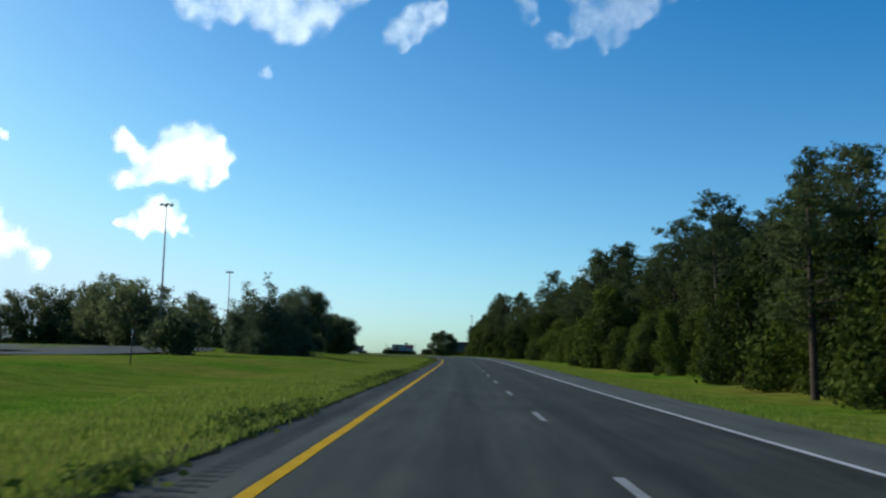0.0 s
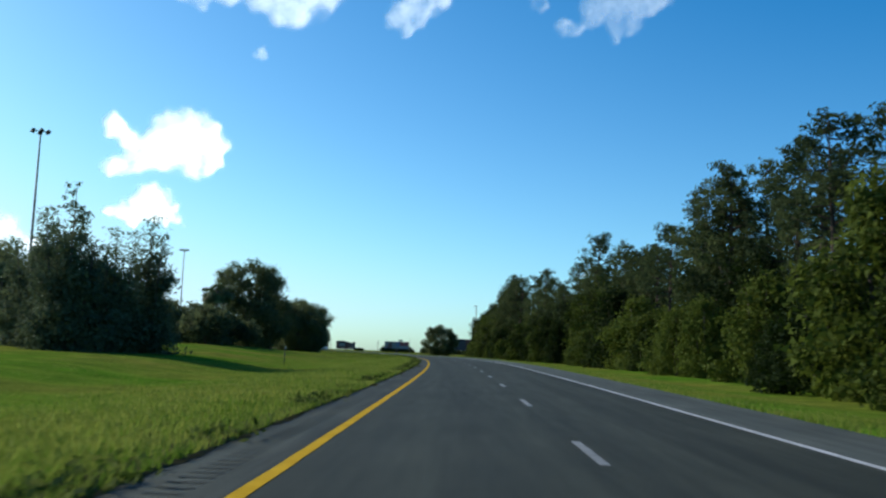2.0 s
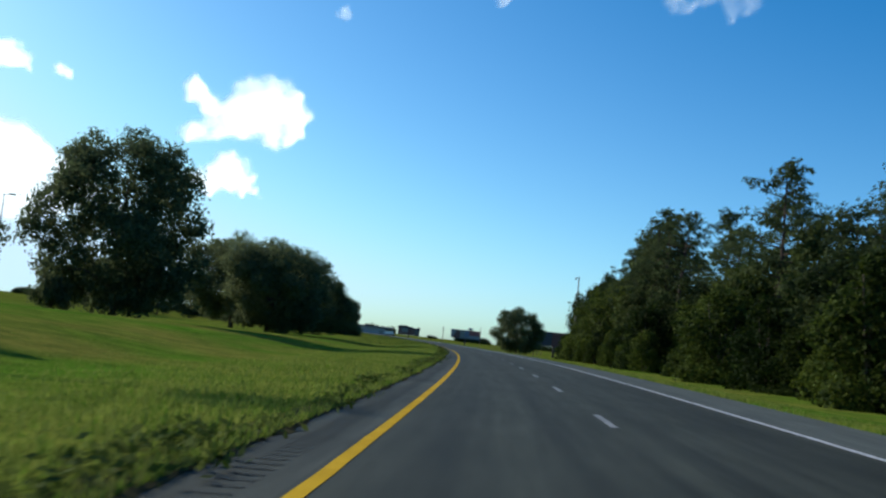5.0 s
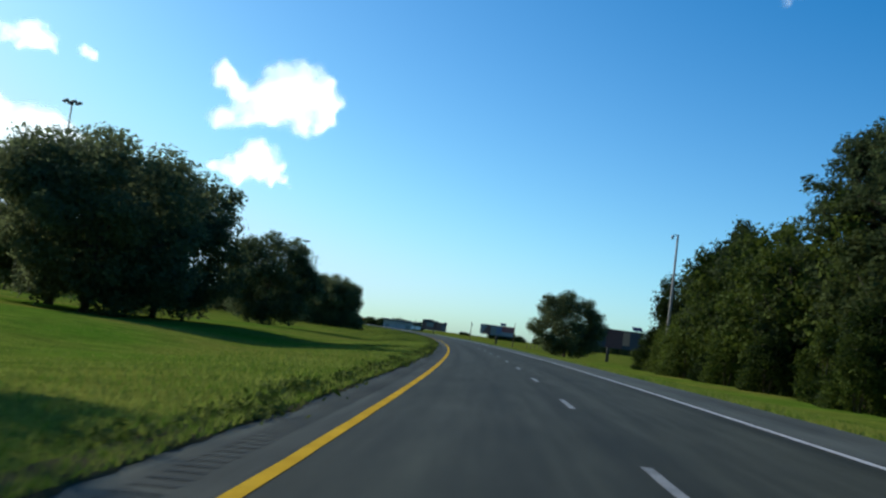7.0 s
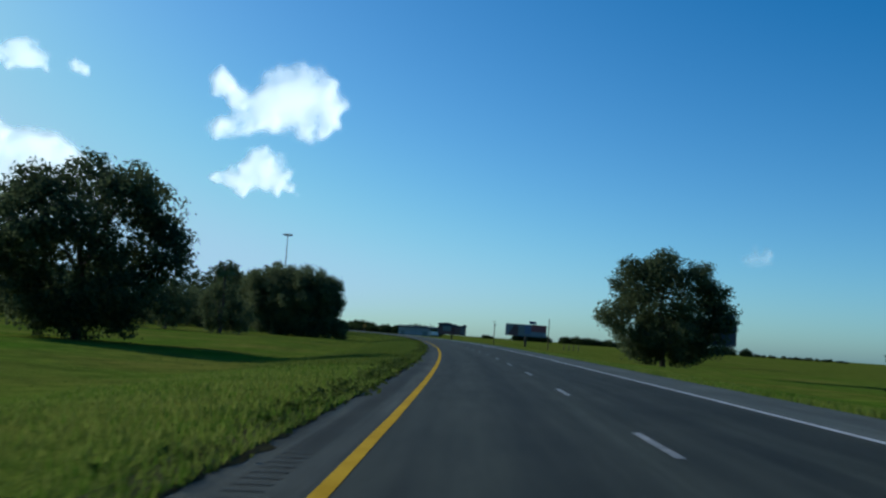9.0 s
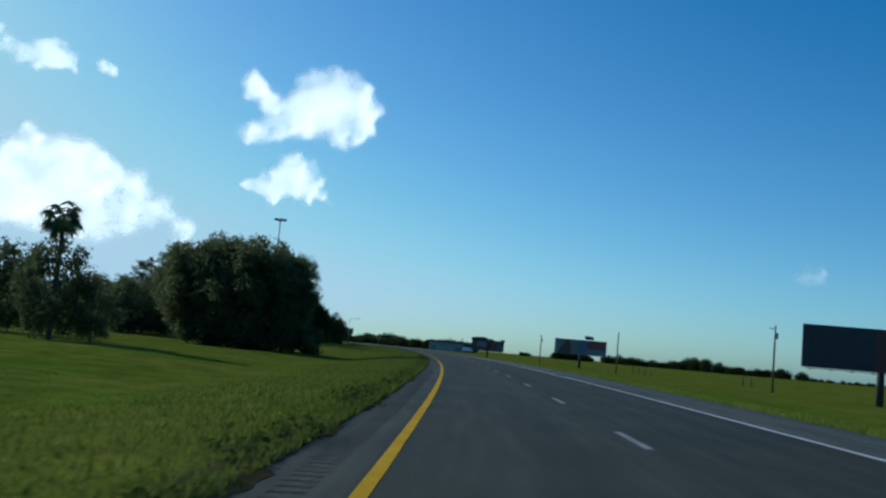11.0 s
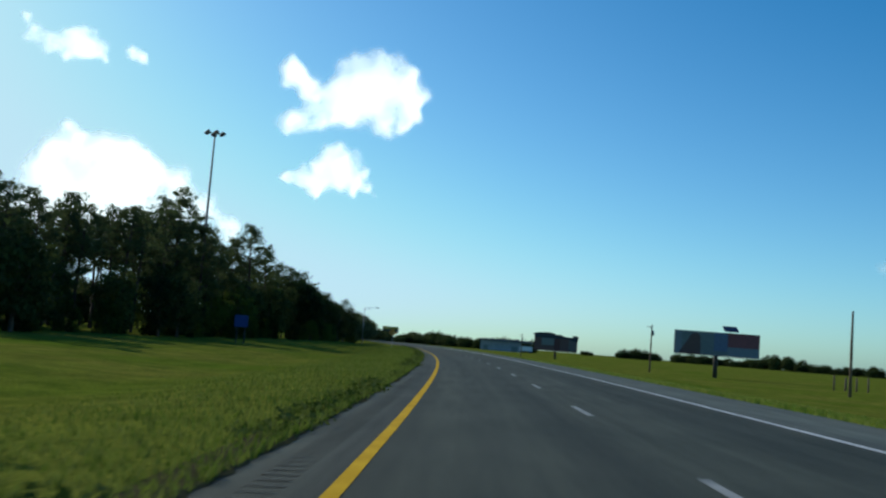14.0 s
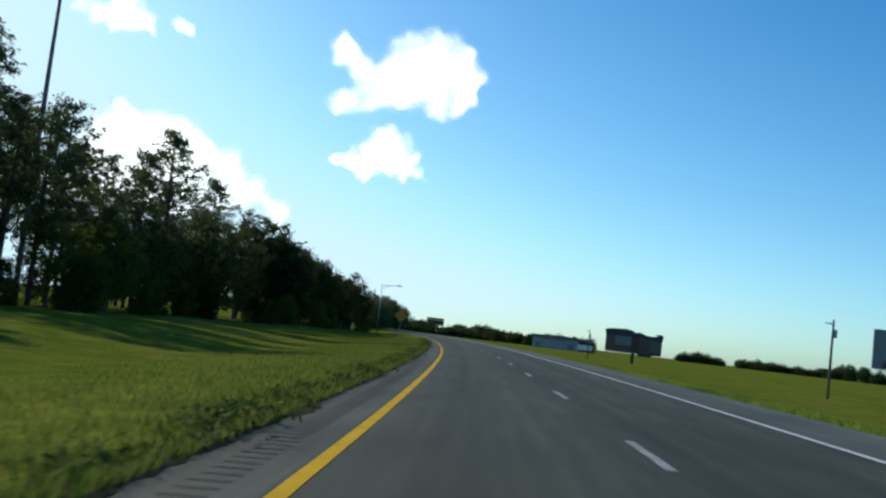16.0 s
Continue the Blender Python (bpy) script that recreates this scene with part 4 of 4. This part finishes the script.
cloud("small torn white cloud", [(-123, 1507, 528, 17), (-101, 1510, 526, 19), (-111, 1502, 545, 14), (-84, 1504, 543, 21), (-63, 1502, 553, 19), (-46, 1499, 562, 17), (-43, 1493, 576, 12), (-69, 1494, 572, 14), (-95, 1495, 566, 11), (-100, 1516, 510, 9)], 0.50, 4)
cloud("thin torn white cloud", [(114, 1609, 616, 18), (121, 1618, 591, 10), (103, 1602, 634, 18), (156, 1624, 566, 13), (184, 1623, 562, 15), (209, 1611, 584, 21), (225, 1599, 610, 27), (196, 1596, 626, 23), (254, 1601, 593, 25), (277, 1587, 618, 29), (239, 1616, 559, 18), (274, 1607, 568, 16), (298, 1593, 593, 19), (321, 1579, 618, 23), (309, 1571, 643, 25), (352, 1562, 642, 21), (250, 1621, 541, 10), (395, 1555, 632, 16), (263, 1572, 659, 29), (192, 1583, 659, 25)], 0.34, 5)
cloud("tiny wisp of cloud", [(-279, 1279, 392, 9), (-284, 1277, 394, 6)], 0.30, 6)
cloud("ragged white cloud", [(-974, 1660, 415, 18), (-956, 1671, 419, 18), (-946, 1681, 408, 17), (-934, 1691, 400, 13), (-960, 1674, 398, 15), (-975, 1666, 394, 13), (-995, 1649, 402, 15), (-1014, 1632, 415, 15), (-1023, 1619, 434, 10)], 0.85, 7)
cloud("small white cloud", [(-826, 1602, 375, 9), (-817, 1609, 371, 9), (-811, 1614, 367, 7)], 0.70, 8)
cloud("large brilliant white cloud bank", [(-1567, 2414, 403, 33), (-1531, 2439, 415, 30), (-1517, 2444, 438, 21), (-1492, 2468, 409, 40), (-1450, 2496, 411, 40), (-1416, 2517, 417, 36), (-1381, 2543, 397, 36), (-1346, 2569, 374, 33), (-1315, 2589, 358, 24), (-1577, 2417, 349, 46), (-1546, 2446, 314, 52), (-1586, 2421, 279, 55), (-1544, 2454, 266, 55), (-1482, 2485, 350, 58), (-1426, 2523, 348, 55), (-1470, 2501, 298, 61), (-1512, 2477, 264, 52), (-1635, 2388, 243, 58), (-1392, 2546, 339, 43), (-1663, 2368, 218, 46), (-1308, 2599, 323, 40), (-1258, 2631, 289, 36), (-1205, 2664, 249, 36), (-1331, 2592, 276, 58), (-1411, 2547, 236, 61)], 1.00, 9)
cloud("faint small cloud", [(289, 2297, 199, 18), (308, 2294, 198, 18), (320, 2291, 205, 13)], 0.35, 10)


# ---- masts, poles, signs ----
def high_mast(x, y, top, turn=0.0):
    z = land(x, y)
    h = top - z
    ob = thing("high_mast_light", "tall slender steel mast with a ring of floodlights", "street lamp", x, y, z, turn, "high mast lights")
    bm = bmesh.new()
    tube(bm, [(0, 0, -0.3), (0, 0, h * 0.5), (0, 0, h - 0.3)], [0.27, 0.2, 0.12], 12)
    part("pole", bm, MAST_STEEL, ob)
    bm = bmesh.new()
    tube(bm, [(0, 0, h - 0.7), (0, 0, h + 0.15)], [0.3, 0.22], 10)
    for k in range(6):
        a = k * math.tau / 6
        tube(bm, [(0, 0, h - 0.25), (math.cos(a) * 1.1, math.sin(a) * 1.1, h - 0.1)], [0.05, 0.05], 6)
    ring = part("lamp_ring", bm, DARK_STEEL, ob)
    for k in range(6):
        a = k * math.tau / 6
        bm = bmesh.new()
        tube(bm, [(0, 0, 0.22), (0, 0, 0.05), (0.12, 0, -0.18), (0.16, 0, -0.3)], [0.1, 0.28, 0.36, 0.3], 10)
        lamp = part("floodlight", bm, DARK_STEEL, ring)
        lamp.matrix_local = pose(math.cos(a) * 1.25, math.sin(a) * 1.25, h - 0.1, 0, 0, math.degrees(a))
    return ob


high_mast(-66.7, 169.5, 34.3)
high_mast(-94.0, 347.0, 33.1, 20)
high_mast(-113.2, 565.6, 30.6, 10)


def lot_lamp(x, y, top, turn):
    """A plain steel post with two flat box heads on short arms."""
    z = land(x, y)
    ob = thing("lot_lamp", "tall grey car-park lamp with two flat heads", "lamp post", x, y, z, turn, "car-park lamps")
    bm = bmesh.new()
    tube(bm, [(0, 0, -0.3), (0, 0, top - z)], [0.16, 0.08], 10)
    part("pole", bm, STEEL, ob)
    for side in (-1, 1):
        bm = bmesh.new()
        tube(bm, [(0, 0, top - z - 0.25), (side * 0.7, 0, top - z - 0.12)], [0.05, 0.04], 8)
        arm = part("arm", bm, STEEL, ob)
        bm = bmesh.new()
        box(bm, (0.95, 0.5, 0.22), (side * 1.1, 0, top - z - 0.1), bevel=0.05)
        part("lamp_head", bm, DARK_STEEL, arm)


lot_lamp(-75.6, 249.5, 15.1, 10)
lot_lamp(-78.8, 278.6, 14.9, 10)
lot_lamp(-104.3, 282.2, 15.7, 10)


def camera_pole(x, y, top):
    z = land(x, y)
    h = top - z
    ob = thing("cctv_pole", "tall tapered concrete pole with a traffic camera and cabinet", "pole", x, y, z)
    bm = bmesh.new()
    tube(bm, [(0, 0, -0.3), (0, 0, h * 0.5), (0, 0, h)], [0.21, 0.16, 0.11], 8)
    part("pole", bm, POLE_CONCRETE, ob)
    bm = bmesh.new()
    tube(bm, [(0, 0, h - 0.15), (-0.45, 0, h - 0.05), (-0.55, 0, h - 0.15)], [0.05, 0.05, 0.05], 6)
    bracket = part("bracket", bm, STEEL, ob)
    bm = bmesh.new()
    tube(bm, [(-0.55, 0, h - 0.12), (-0.55, 0, h - 0.25), (-0.55, 0, h - 0.5), (-0.55, 0, h - 0.58)], [0.08, 0.17, 0.16, 0.06], 10)
    part("dome_camera", bm, WHITE, bracket, "pale dome camera")
    bm = bmesh.new()
    box(bm, (0.5, 0.4, 0.9), (-0.15, -0.42, 0.95), bevel=0.03)
    part("cabinet", bm, STEEL, ob, "grey metal cabinet")
    return ob


camera_pole(6.4, 301.7, 15.5)


def utility_pole(x, y, top, arm):
    z = land(x, y)
    h = top - z
    ob = thing("utility_pole", "weathered wooden utility pole in the field", "pole", x, y, z, 10, "utility poles")
    bm = bmesh.new()
    tube(bm, [(0, 0, -0.3), (0, 0, h * 0.6), (0.02, 0, h)], [0.17, 0.14, 0.10], 8)
    part("pole", bm, WOOD, ob)
    if arm:
        bm = bmesh.new()
        box(bm, (1.0, 0.09, 0.1), (-0.35, 0, h - 0.5), (0, 4, 0), 0.01)
        cross = part("cross_arm", bm, WOOD, ob)
        bm = bmesh.new()
        tube(bm, [(0.28, 0, h - 2.0), (0.28, 0, h - 1.9), (0.28, 0, h - 1.2), (0.28, 0, h - 1.1)], [0.16, 0.2, 0.2, 0.12], 10)
        part("transformer", bm, STEEL, ob, "grey round transformer can")
        for dx in (-0.78, -0.3, 0.08):
            bm = bmesh.new()
            tube(bm, [(dx, 0, h - 0.47), (dx, 0, h - 0.28)], [0.05, 0.03], 6)
            part("insulator", bm, CONCRETE, cross)
    return ob


utility_pole(-25.1, 543.2, 7.9, False)
utility_pole(-48.5, 616.2, 7.6, True)
utility_pole(-96.2, 754.5, 6.3, True)
utility_pole(-1.3, 481.9, 8.9, True)


def billboard(x0, x1, y, z0, z1, patches, label, turn=0.0, ears=(), solar=0.8):
    """A big roadside board: face panels, frame, catwalk and one steel column."""
    w, cx = x1 - x0, (x0 + x1) / 2
    z = land(cx, y)
    ob = thing("billboard", label, "billboard", cx, y, z, turn, "billboards")
    h, mid = z1 - z0, (z0 + z1) / 2 - z
    bm = bmesh.new()
    tube(bm, [(0, 0.5, -0.3), (0, 0.5, mid)], [0.42, 0.38], 14)
    part("column", bm, DARK_STEEL, ob)
    bm = bmesh.new()
    box(bm, (w, 0.35, h), (0, 0, mid), bevel=0.03)
    for k in range(7):
        box(bm, (0.12, 0.5, h), (-w / 2 + w * (k + 0.5) / 7, 0.4, mid))
    backing = part("backing", bm, DARK_STEEL, ob)
    for name, (a0, a1, b0, b1), mat in patches:
        bm = bmesh.new()
        if name == "dark_figure_print":  # robe-like shape, upright on one side and flaring on the other
            edge = [(1.0, 0), (1.02, 0.3), (0.99, 0.62), (1.0, 0.8), (0.93, 0.94), (0.8, 1.0), (0.62, 0.97), (0.5, 0.86), (0.44, 0.7), (0.3, 0.5), (0.16, 0.3), (0.05, 0.14), (0, 0)]
            bmesh.ops.recalc_face_normals(bm, faces=[bm.faces.new([bm.verts.new((-w / 2 + w * (a0 + (a1 - a0) * e), -0.232, mid - h / 2 + h * (b0 + (b1 - b0) * v))) for e, v in edge])])
            part(name, bm, mat, backing)
            continue
        box(bm, (w * (a1 - a0), 0.05, h * (b1 - b0)), (-w / 2 + w * (a0 + a1) / 2, -0.2, mid - h / 2 + h * (b0 + b1) / 2))
        part(name, bm, mat, backing)
    for pts in ears:
        bm = bmesh.new()
        f = [bm.verts.new((-w / 2 + w * px, -0.26, mid - h / 2 + h * pz)) for px, pz in pts]
        face = bm.faces.new(f)
        r = bmesh.ops.extrude_face_region(bm, geom=[face])
        bmesh.ops.translate(bm, vec=(0, 0.12, 0), verts=[v for v in r["geom"] if isinstance(v, bmesh.types.BMVert)])
        bmesh.ops.recalc_face_normals(bm, faces=bm.faces)
        part("cut_out", bm, BOARD_DARK, backing)
    bm = bmesh.new()
    box(bm, (w * 0.96, 0.9, 0.06), (0, -0.65, mid - h / 2 - 0.12))
    for k in range(8):
        box(bm, (0.06, 1.1, 0.1), (-w * 0.45 + w * 0.9 * k / 7, -0.55, mid - h / 2 - 0.2))
    part("catwalk", bm, DARK_STEEL, ob)
    if solar:
        bm = bmesh.new()
        box(bm, (2.6, 1.9, 0.06), (w * (solar - 0.5), 0.1, mid + h / 2 + 0.72), (32, 0, 12), 0.01)
        tube(bm, [(w * (solar - 0.5), 0.1, mid + h / 2 - 0.1), (w * (solar - 0.5), 0.1, mid + h / 2 + 0.7)], [0.05, 0.05], 6)
        part("solar_panel", bm, BOARD_SOLAR, ob)
    return ob


BOARD_DARK = paint("dark_print", (0.05, 0.05, 0.06), 0.5)
BOARD_SHAPE = paint("brown_shape_print", (0.15, 0.08, 0.068), 0.5)
BOARD_BLUE = paint("blue_print", (0.16, 0.18, 0.26), 0.5)
BOARD_SLATE = paint("slate_print", (0.20, 0.215, 0.205), 0.5)
BOARD_TAUPE = paint("taupe_print", (0.15, 0.125, 0.115), 0.5)
BOARD_RED = paint("red_print", (0.27, 0.085, 0.085), 0.5)
BOARD_GREY = paint("grey_print", (0.24, 0.25, 0.26), 0.5)
BOARD_BROWN = paint("dark_red_print", (0.12, 0.045, 0.04), 0.5)
BOARD_ORANGE = paint("orange_print", (0.40, 0.20, 0.12), 0.5)
BOARD_YELLOW = paint("yellow_print", (0.55, 0.36, 0.06), 0.5)
BOARD_SOLAR = paint("solar_cells", (0.05, 0.06, 0.09), 0.15, 0.2)
billboard(-44.4, -29.5, 616.2, 2.75, 7.0, [("left_print", (0.0, 0.09, 0, 1), BOARD_GREY), ("dark_figure_print", (0.06, 0.31, 0.01, 0.93), BOARD_SHAPE), ("slate_print", (0.09, 0.47, 0, 1), BOARD_SLATE), ("blue_print", (0.47, 0.63, 0.2, 1), BOARD_BLUE),
                                           ("lower_print", (0.47, 0.63, 0, 0.2), BOARD_SLATE), ("red_print", (0.63, 1, 0.4, 1), BOARD_RED), ("grey_print", (0.63, 1, 0, 0.4), BOARD_GREY)],
          "wide roadside billboard with slate, blue and red panels on one column", 3, solar=0.66)
billboard(-3.2, 14.0, 446.5, 2.8, 7.6, [("dark_print", (0, 0.45, 0, 1), BOARD_DARK), ("brown_print", (0.45, 0.7, 0, 1), BOARD_BROWN), ("figure_print", (0.7, 0.8, 0.2, 0.9), BOARD_ORANGE), ("dark_print", (0.8, 1, 0, 1), BOARD_DARK)],
          "dark wide billboard partly hidden behind an oak", 3, solar=0.9)
billboard(-91.5, -77.4, 752.0, 1.4, 6.2, [("dark_print", (0, 0.17, 0, 1), BOARD_SHAPE), ("grey_print", (0.17, 0.46, 0.38, 0.86), BOARD_SLATE), ("dark_print", (0.17, 0.46, 0, 0.38), BOARD_SHAPE), ("brown_print", (0.46, 0.6, 0, 1), BOARD_BROWN), ("purple_print", (0.6, 0.8, 0, 0.95), BOARD_SHAPE), ("taupe_print", (0.8, 1, 0.12, 0.9), BOARD_TAUPE)],
          "dark billboard with a cut-out shape along its top", 8, ears=[((0.02, 0.86), (-0.03, 1.12), (0.02, 1.18), (0.12, 1.22), (0.35, 1.26), (0.46, 1.2), (0.52, 1.1), (0.6, 1.15), (0.68, 1.04), (0.78, 0.96), (0.8, 0.86)), ((0.8, 0.84), (0.82, 0.98), (0.92, 0.97), (0.87, 1.1), (0.98, 1.13), (1.02, 1.04), (1.0, 0.7), (0.95, 0.7))], solar=0)
billboard(-371.4, -353.8, 1452.0, 7.4, 14.6, [("dark_print", (0, 1, 0, 0.62), BOARD_DARK), ("yellow_print", (0.04, 0.97, 0.62, 1), BOARD_YELLOW)], "distant dark billboard on a tall column", 14, solar=0)


def street_lamp(x, y, top):
    """A slim pole with a braced arm that reaches over the road."""
    z = land(x, y)
    h = top - z
    ob = thing("street_lamp", "tall grey street lamp with a braced arm over the road", "street lamp", x, y, z, 18)
    bm = bmesh.new()
    tube(bm, [(0, 0, -0.2), (0, 0, h * 0.5), (0, 0, h)], [0.14, 0.11, 0.08], 8)
    part("pole", bm, STEEL, ob)
    bm = bmesh.new()
    tube(bm, [(0, 0, h - 1.0), (0.9, 0, h - 0.45), (1.8, 0, h - 0.1), (3.0, 0, h)], [0.06, 0.05, 0.05, 0.04], 6)
    tube(bm, [(0, 0, h - 0.25), (1.6, 0, h - 0.16)], [0.035, 0.035], 6)
    arm = part("arm", bm, STEEL, ob)
    bm = bmesh.new()
    box(bm, (0.95, 0.32, 0.2), (3.4, 0, h), bevel=0.05)
    part("lamp_head", bm, DARK_STEEL, arm)
    return ob


street_lamp(-127.0, 681.5, 9.3)

SIGN_YELLOW = paint("sign_orange", (0.55, 0.22, 0.025), 0.4)
SIGN_BLUE = paint("sign_blue", (0.018, 0.05, 0.20), 0.4)


def diamond_sign(s, u):
    x, y = (float(v) for v in on_plan(s, u))
    z = land(x, y)
    ob = thing("warning_sign", "orange diamond warning sign on a thin post", "road sign", x, y, z, math.degrees(float(np.interp(s, LS, HEADING))))
    bm = bmesh.new()
    box(bm, (0.08, 0.05, 3.2), (0, 0.05, 1.4))
    part("post", bm, STEEL, ob)
    bm = bmesh.new()
    box(bm, (1.05, 0.02, 1.05), (0, 0, 2.8), (0, 45, 0), 0.005)
    part("panel", bm, SIGN_YELLOW, ob)
    return ob


diamond_sign(616, -4.5)


def blue_sign(s, u, w, h):
    x, y = (float(v) for v in on_plan(s, u))
    z = land(x, y)
    ob = thing("service_sign", "blue rectangular roadside sign on two posts", "road sign", x, y, z, math.degrees(float(np.interp(s, LS, HEADING))))
    for dx in (-w * 0.3, w * 0.3):
        bm = bmesh.new()
        box(bm, (0.1, 0.08, 2.0 + h), (dx, 0.06, 0.9 + h / 2))
        part("post", bm, DARK_STEEL, ob)
    bm = bmesh.new()
    box(bm, (w, 0.03, h), (0, 0, 1.9 + h / 2), bevel=0.01)
    part("panel", bm, SIGN_BLUE, ob)
    return ob


blue_sign(546.0, -21.5, 1.5, 1.3)


def marker_post(x, y, tall, lean):
    ob = thing("marker_post", "thin dark steel marker post in the grass", "post", x, y, land(x, y), 0, "marker posts")
    bm = bmesh.new()
    tube(bm, [(0, 0, -0.2), (lean * 0.5, 0, tall * 0.5), (lean, 0, tall)], [0.035, 0.034, 0.032], 8)
    part("stake", bm, DARK_STEEL, ob)
    bm = bmesh.new()
    box(bm, (0.12, 0.02, 0.22), (lean, -0.045, tall - 0.12), (0, math.degrees(lean / tall), 0), 0.004)
    part("reflector", bm, STEEL, ob)


marker_post(-16.6, 3.5, 2.0, 0.05)
marker_post(-12.2, 96.4, 1.6, 0.06)


def fence_post(x, y, tall, girth):
    ob = thing("fence_post", "weathered wooden fence post standing in the field", "post", x, y, land(x, y), 15 * x, "fence posts")
    bm = bmesh.new()
    tube(bm, [(0, 0, -0.2), (0.02, 0, tall * 0.6), (0.03, 0.01, tall - 0.05), (0.03, 0.01, tall)], [girth, girth * 0.95, girth * 0.9, girth * 0.6], 8)
    part("shaft", bm, WOOD, ob)


for x, y, tall, girth in ((-21.7, 580.5, 2.1, 0.13), (-20.1, 580.9, 1.9, 0.16), (-18.6, 581.3, 2.0, 0.14), (-17.0, 581.7, 2.1, 0.12), (0.0, 533.8, 1.8, 0.15), (1.7, 534.2, 1.6, 0.13)):
    fence_post(x, y, tall, girth)


# ---- the lot and buildings beyond the grass ----
def flat_patch(name, s0, s1, u0, u1, lift, mat, round_=0.35):
    verts, n = [], 48
    for k in range(n):
        a = k * math.tau / n
        e = lambda v: math.copysign(abs(v) ** round_, v)
        s_, u_ = (s0 + s1) / 2 + (s1 - s0) / 2 * e(math.sin(a)), (u0 + u1) / 2 + (u1 - u0) / 2 * e(math.cos(a))
        x, y = on_plan(s_, u_)
        verts.append((float(x), float(y), float(ground_z(s_, u_)) + lift))
    verts.append((float(on_plan((s0 + s1) / 2, (u0 + u1) / 2)[0]), float(on_plan((s0 + s1) / 2, (u0 + u1) / 2)[1]), float(ground_z((s0 + s1) / 2, (u0 + u1) / 2)) + lift))
    return part(name, sheet(name, verts, [(k, (k + 1) % n, n) for k in range(n)], mat), mat)


tagged(flat_patch("pavement_lot", -20, 118, -82, -35, 0.12, SHOULDER), "pale asphalt car park beyond the grass", "car park", kind="structure")
tagged(flat_patch("traffic_island", 28, 104, -62, -45, 0.26, GRASS, 0.8), "long grassy traffic island in the car park", "traffic island", kind="structure")

WALL = material("rendered_wall", (0.24, 0.245, 0.25), (0.34, 0.345, 0.35), 0.5, 0.8, 0.1, 8.0)
ROOF = material("shingle_roof", (0.10, 0.10, 0.11), (0.18, 0.18, 0.19), 0.8, 0.8, 0.3, 10.0)
METAL_ROOF = material("pale_metal_roof", (0.55, 0.56, 0.58), (0.72, 0.73, 0.74), 0.3, 0.4, 0.05, 6.0)
GLASS = paint("dark_window", (0.02, 0.03, 0.05), 0.1)


def building(x, y, z, w, d, h, turn, label, hip, roof_mat, windows):
    ob = thing("building", label, "building", x, y, z, turn)
    bm = bmesh.new()
    box(bm, (w, d, h + 0.4), (0, 0, h / 2 - 0.2), bevel=0.03)
    wall = part("wall", bm, WALL, ob)
    bm = bmesh.new()
    if hip:
        lo = [bm.verts.new(((sx * (w / 2 + 0.5)), sy * (d / 2 + 0.5), h)) for sx, sy in ((-1, -1), (1, -1), (1, 1), (-1, 1))]
        hi = [bm.verts.new((sx * (w / 2 - d / 2 + 0.2), 0, h + hip)) for sx in (-1, 1)]
        for f in ((lo[0], lo[1], hi[1], hi[0]), (lo[1], lo[2], hi[1]), (lo[2], lo[3], hi[0], hi[1]), (lo[3], lo[0], hi[0]), tuple(lo[::-1])):
            bm.faces.new(f)
    else:
        box(bm, (w + 0.6, d + 0.6, 0.5), (0, 0, h + 0.2), bevel=0.04)
    part("roof", bm, roof_mat, ob)
    for k in range(windows):
        bm = bmesh.new()
        box(bm, (w / windows * 0.55, 0.12, h * 0.4), (-w / 2 + w * (k + 0.5) / windows, -d / 2 - 0.03, h * 0.5), bevel=0.02)
        part("window", bm, GLASS, wall)
    return ob


building(-112.0, 152.0, 0.5, 22, 12, 4.2, 20, "low rest-area building with a grey hipped roof", 3.6, ROOF, 5)


def long_building(x, y, z):
    """Long low store: pale wall, deep dark roof edge that runs on over an open bay on posts."""
    ob = thing("building", "long low commercial building with a dark flat roof", "building", x, y, z, 8)
    bm = bmesh.new()
    box(bm, (26, 18, 7.0), (-3.5, 0, 2.8), bevel=0.04)
    wall = part("wall", bm, WALL, ob)
    bm = bmesh.new()
    box(bm, (34, 20, 1.5), (0, -0.4, 6.6), bevel=0.08)
    for dx, dz in ((-9, 0.5), (-2, 0.35), (7, 0.6)):
        box(bm, (2.2, 2.0, dz * 2), (dx, -4, 7.3 + dz / 2), bevel=0.05)
    part("roof", bm, ROOF, ob)
    for dx in (11.5, 16.3):
        for dy in (-9, 8):
            bm = bmesh.new()
            tube(bm, [(dx, dy, -0.6), (dx, dy, 6.0)], [0.2, 0.2], 8)
            part("post", bm, DARK_STEEL, ob)
    for dx, w_, h_ in ((-13.0, 3.2, 3.4), (5.6, 4.0, 3.6)):
        bm = bmesh.new()
        box(bm, (w_, 0.12, h_), (dx, -9.03, h_ / 2 - 0.4), bevel=0.02)
        part("shutter", bm, BOARD_SLATE, wall)
    return ob


long_building(-158.5, 1060.0, -1.0)


def trailer(x, y):
    ob = thing("box_trailer", "small white box trailer parked by the building", "trailer", x, y, -1.0, 6)
    bm = bmesh.new()
    box(bm, (7.5, 2.5, 2.7), (0, 0, 2.5), bevel=0.06)
    part("body", bm, METAL_ROOF, ob)
    for dx in (-2.4, -1.3, 2.4):
        bm = bmesh.new()
        tube(bm, [(dx, -1.2, 0.5), (dx, 1.2, 0.5)], [0.5, 0.5], 14)
        part("wheel", bm, DARK_STEEL, ob)
    bm = bmesh.new()
    box(bm, (7.0, 1.2, 0.3), (0, 0, 1.0))
    part("chassis", bm, DARK_STEEL, ob)


trailer(-135.2, 998.0)
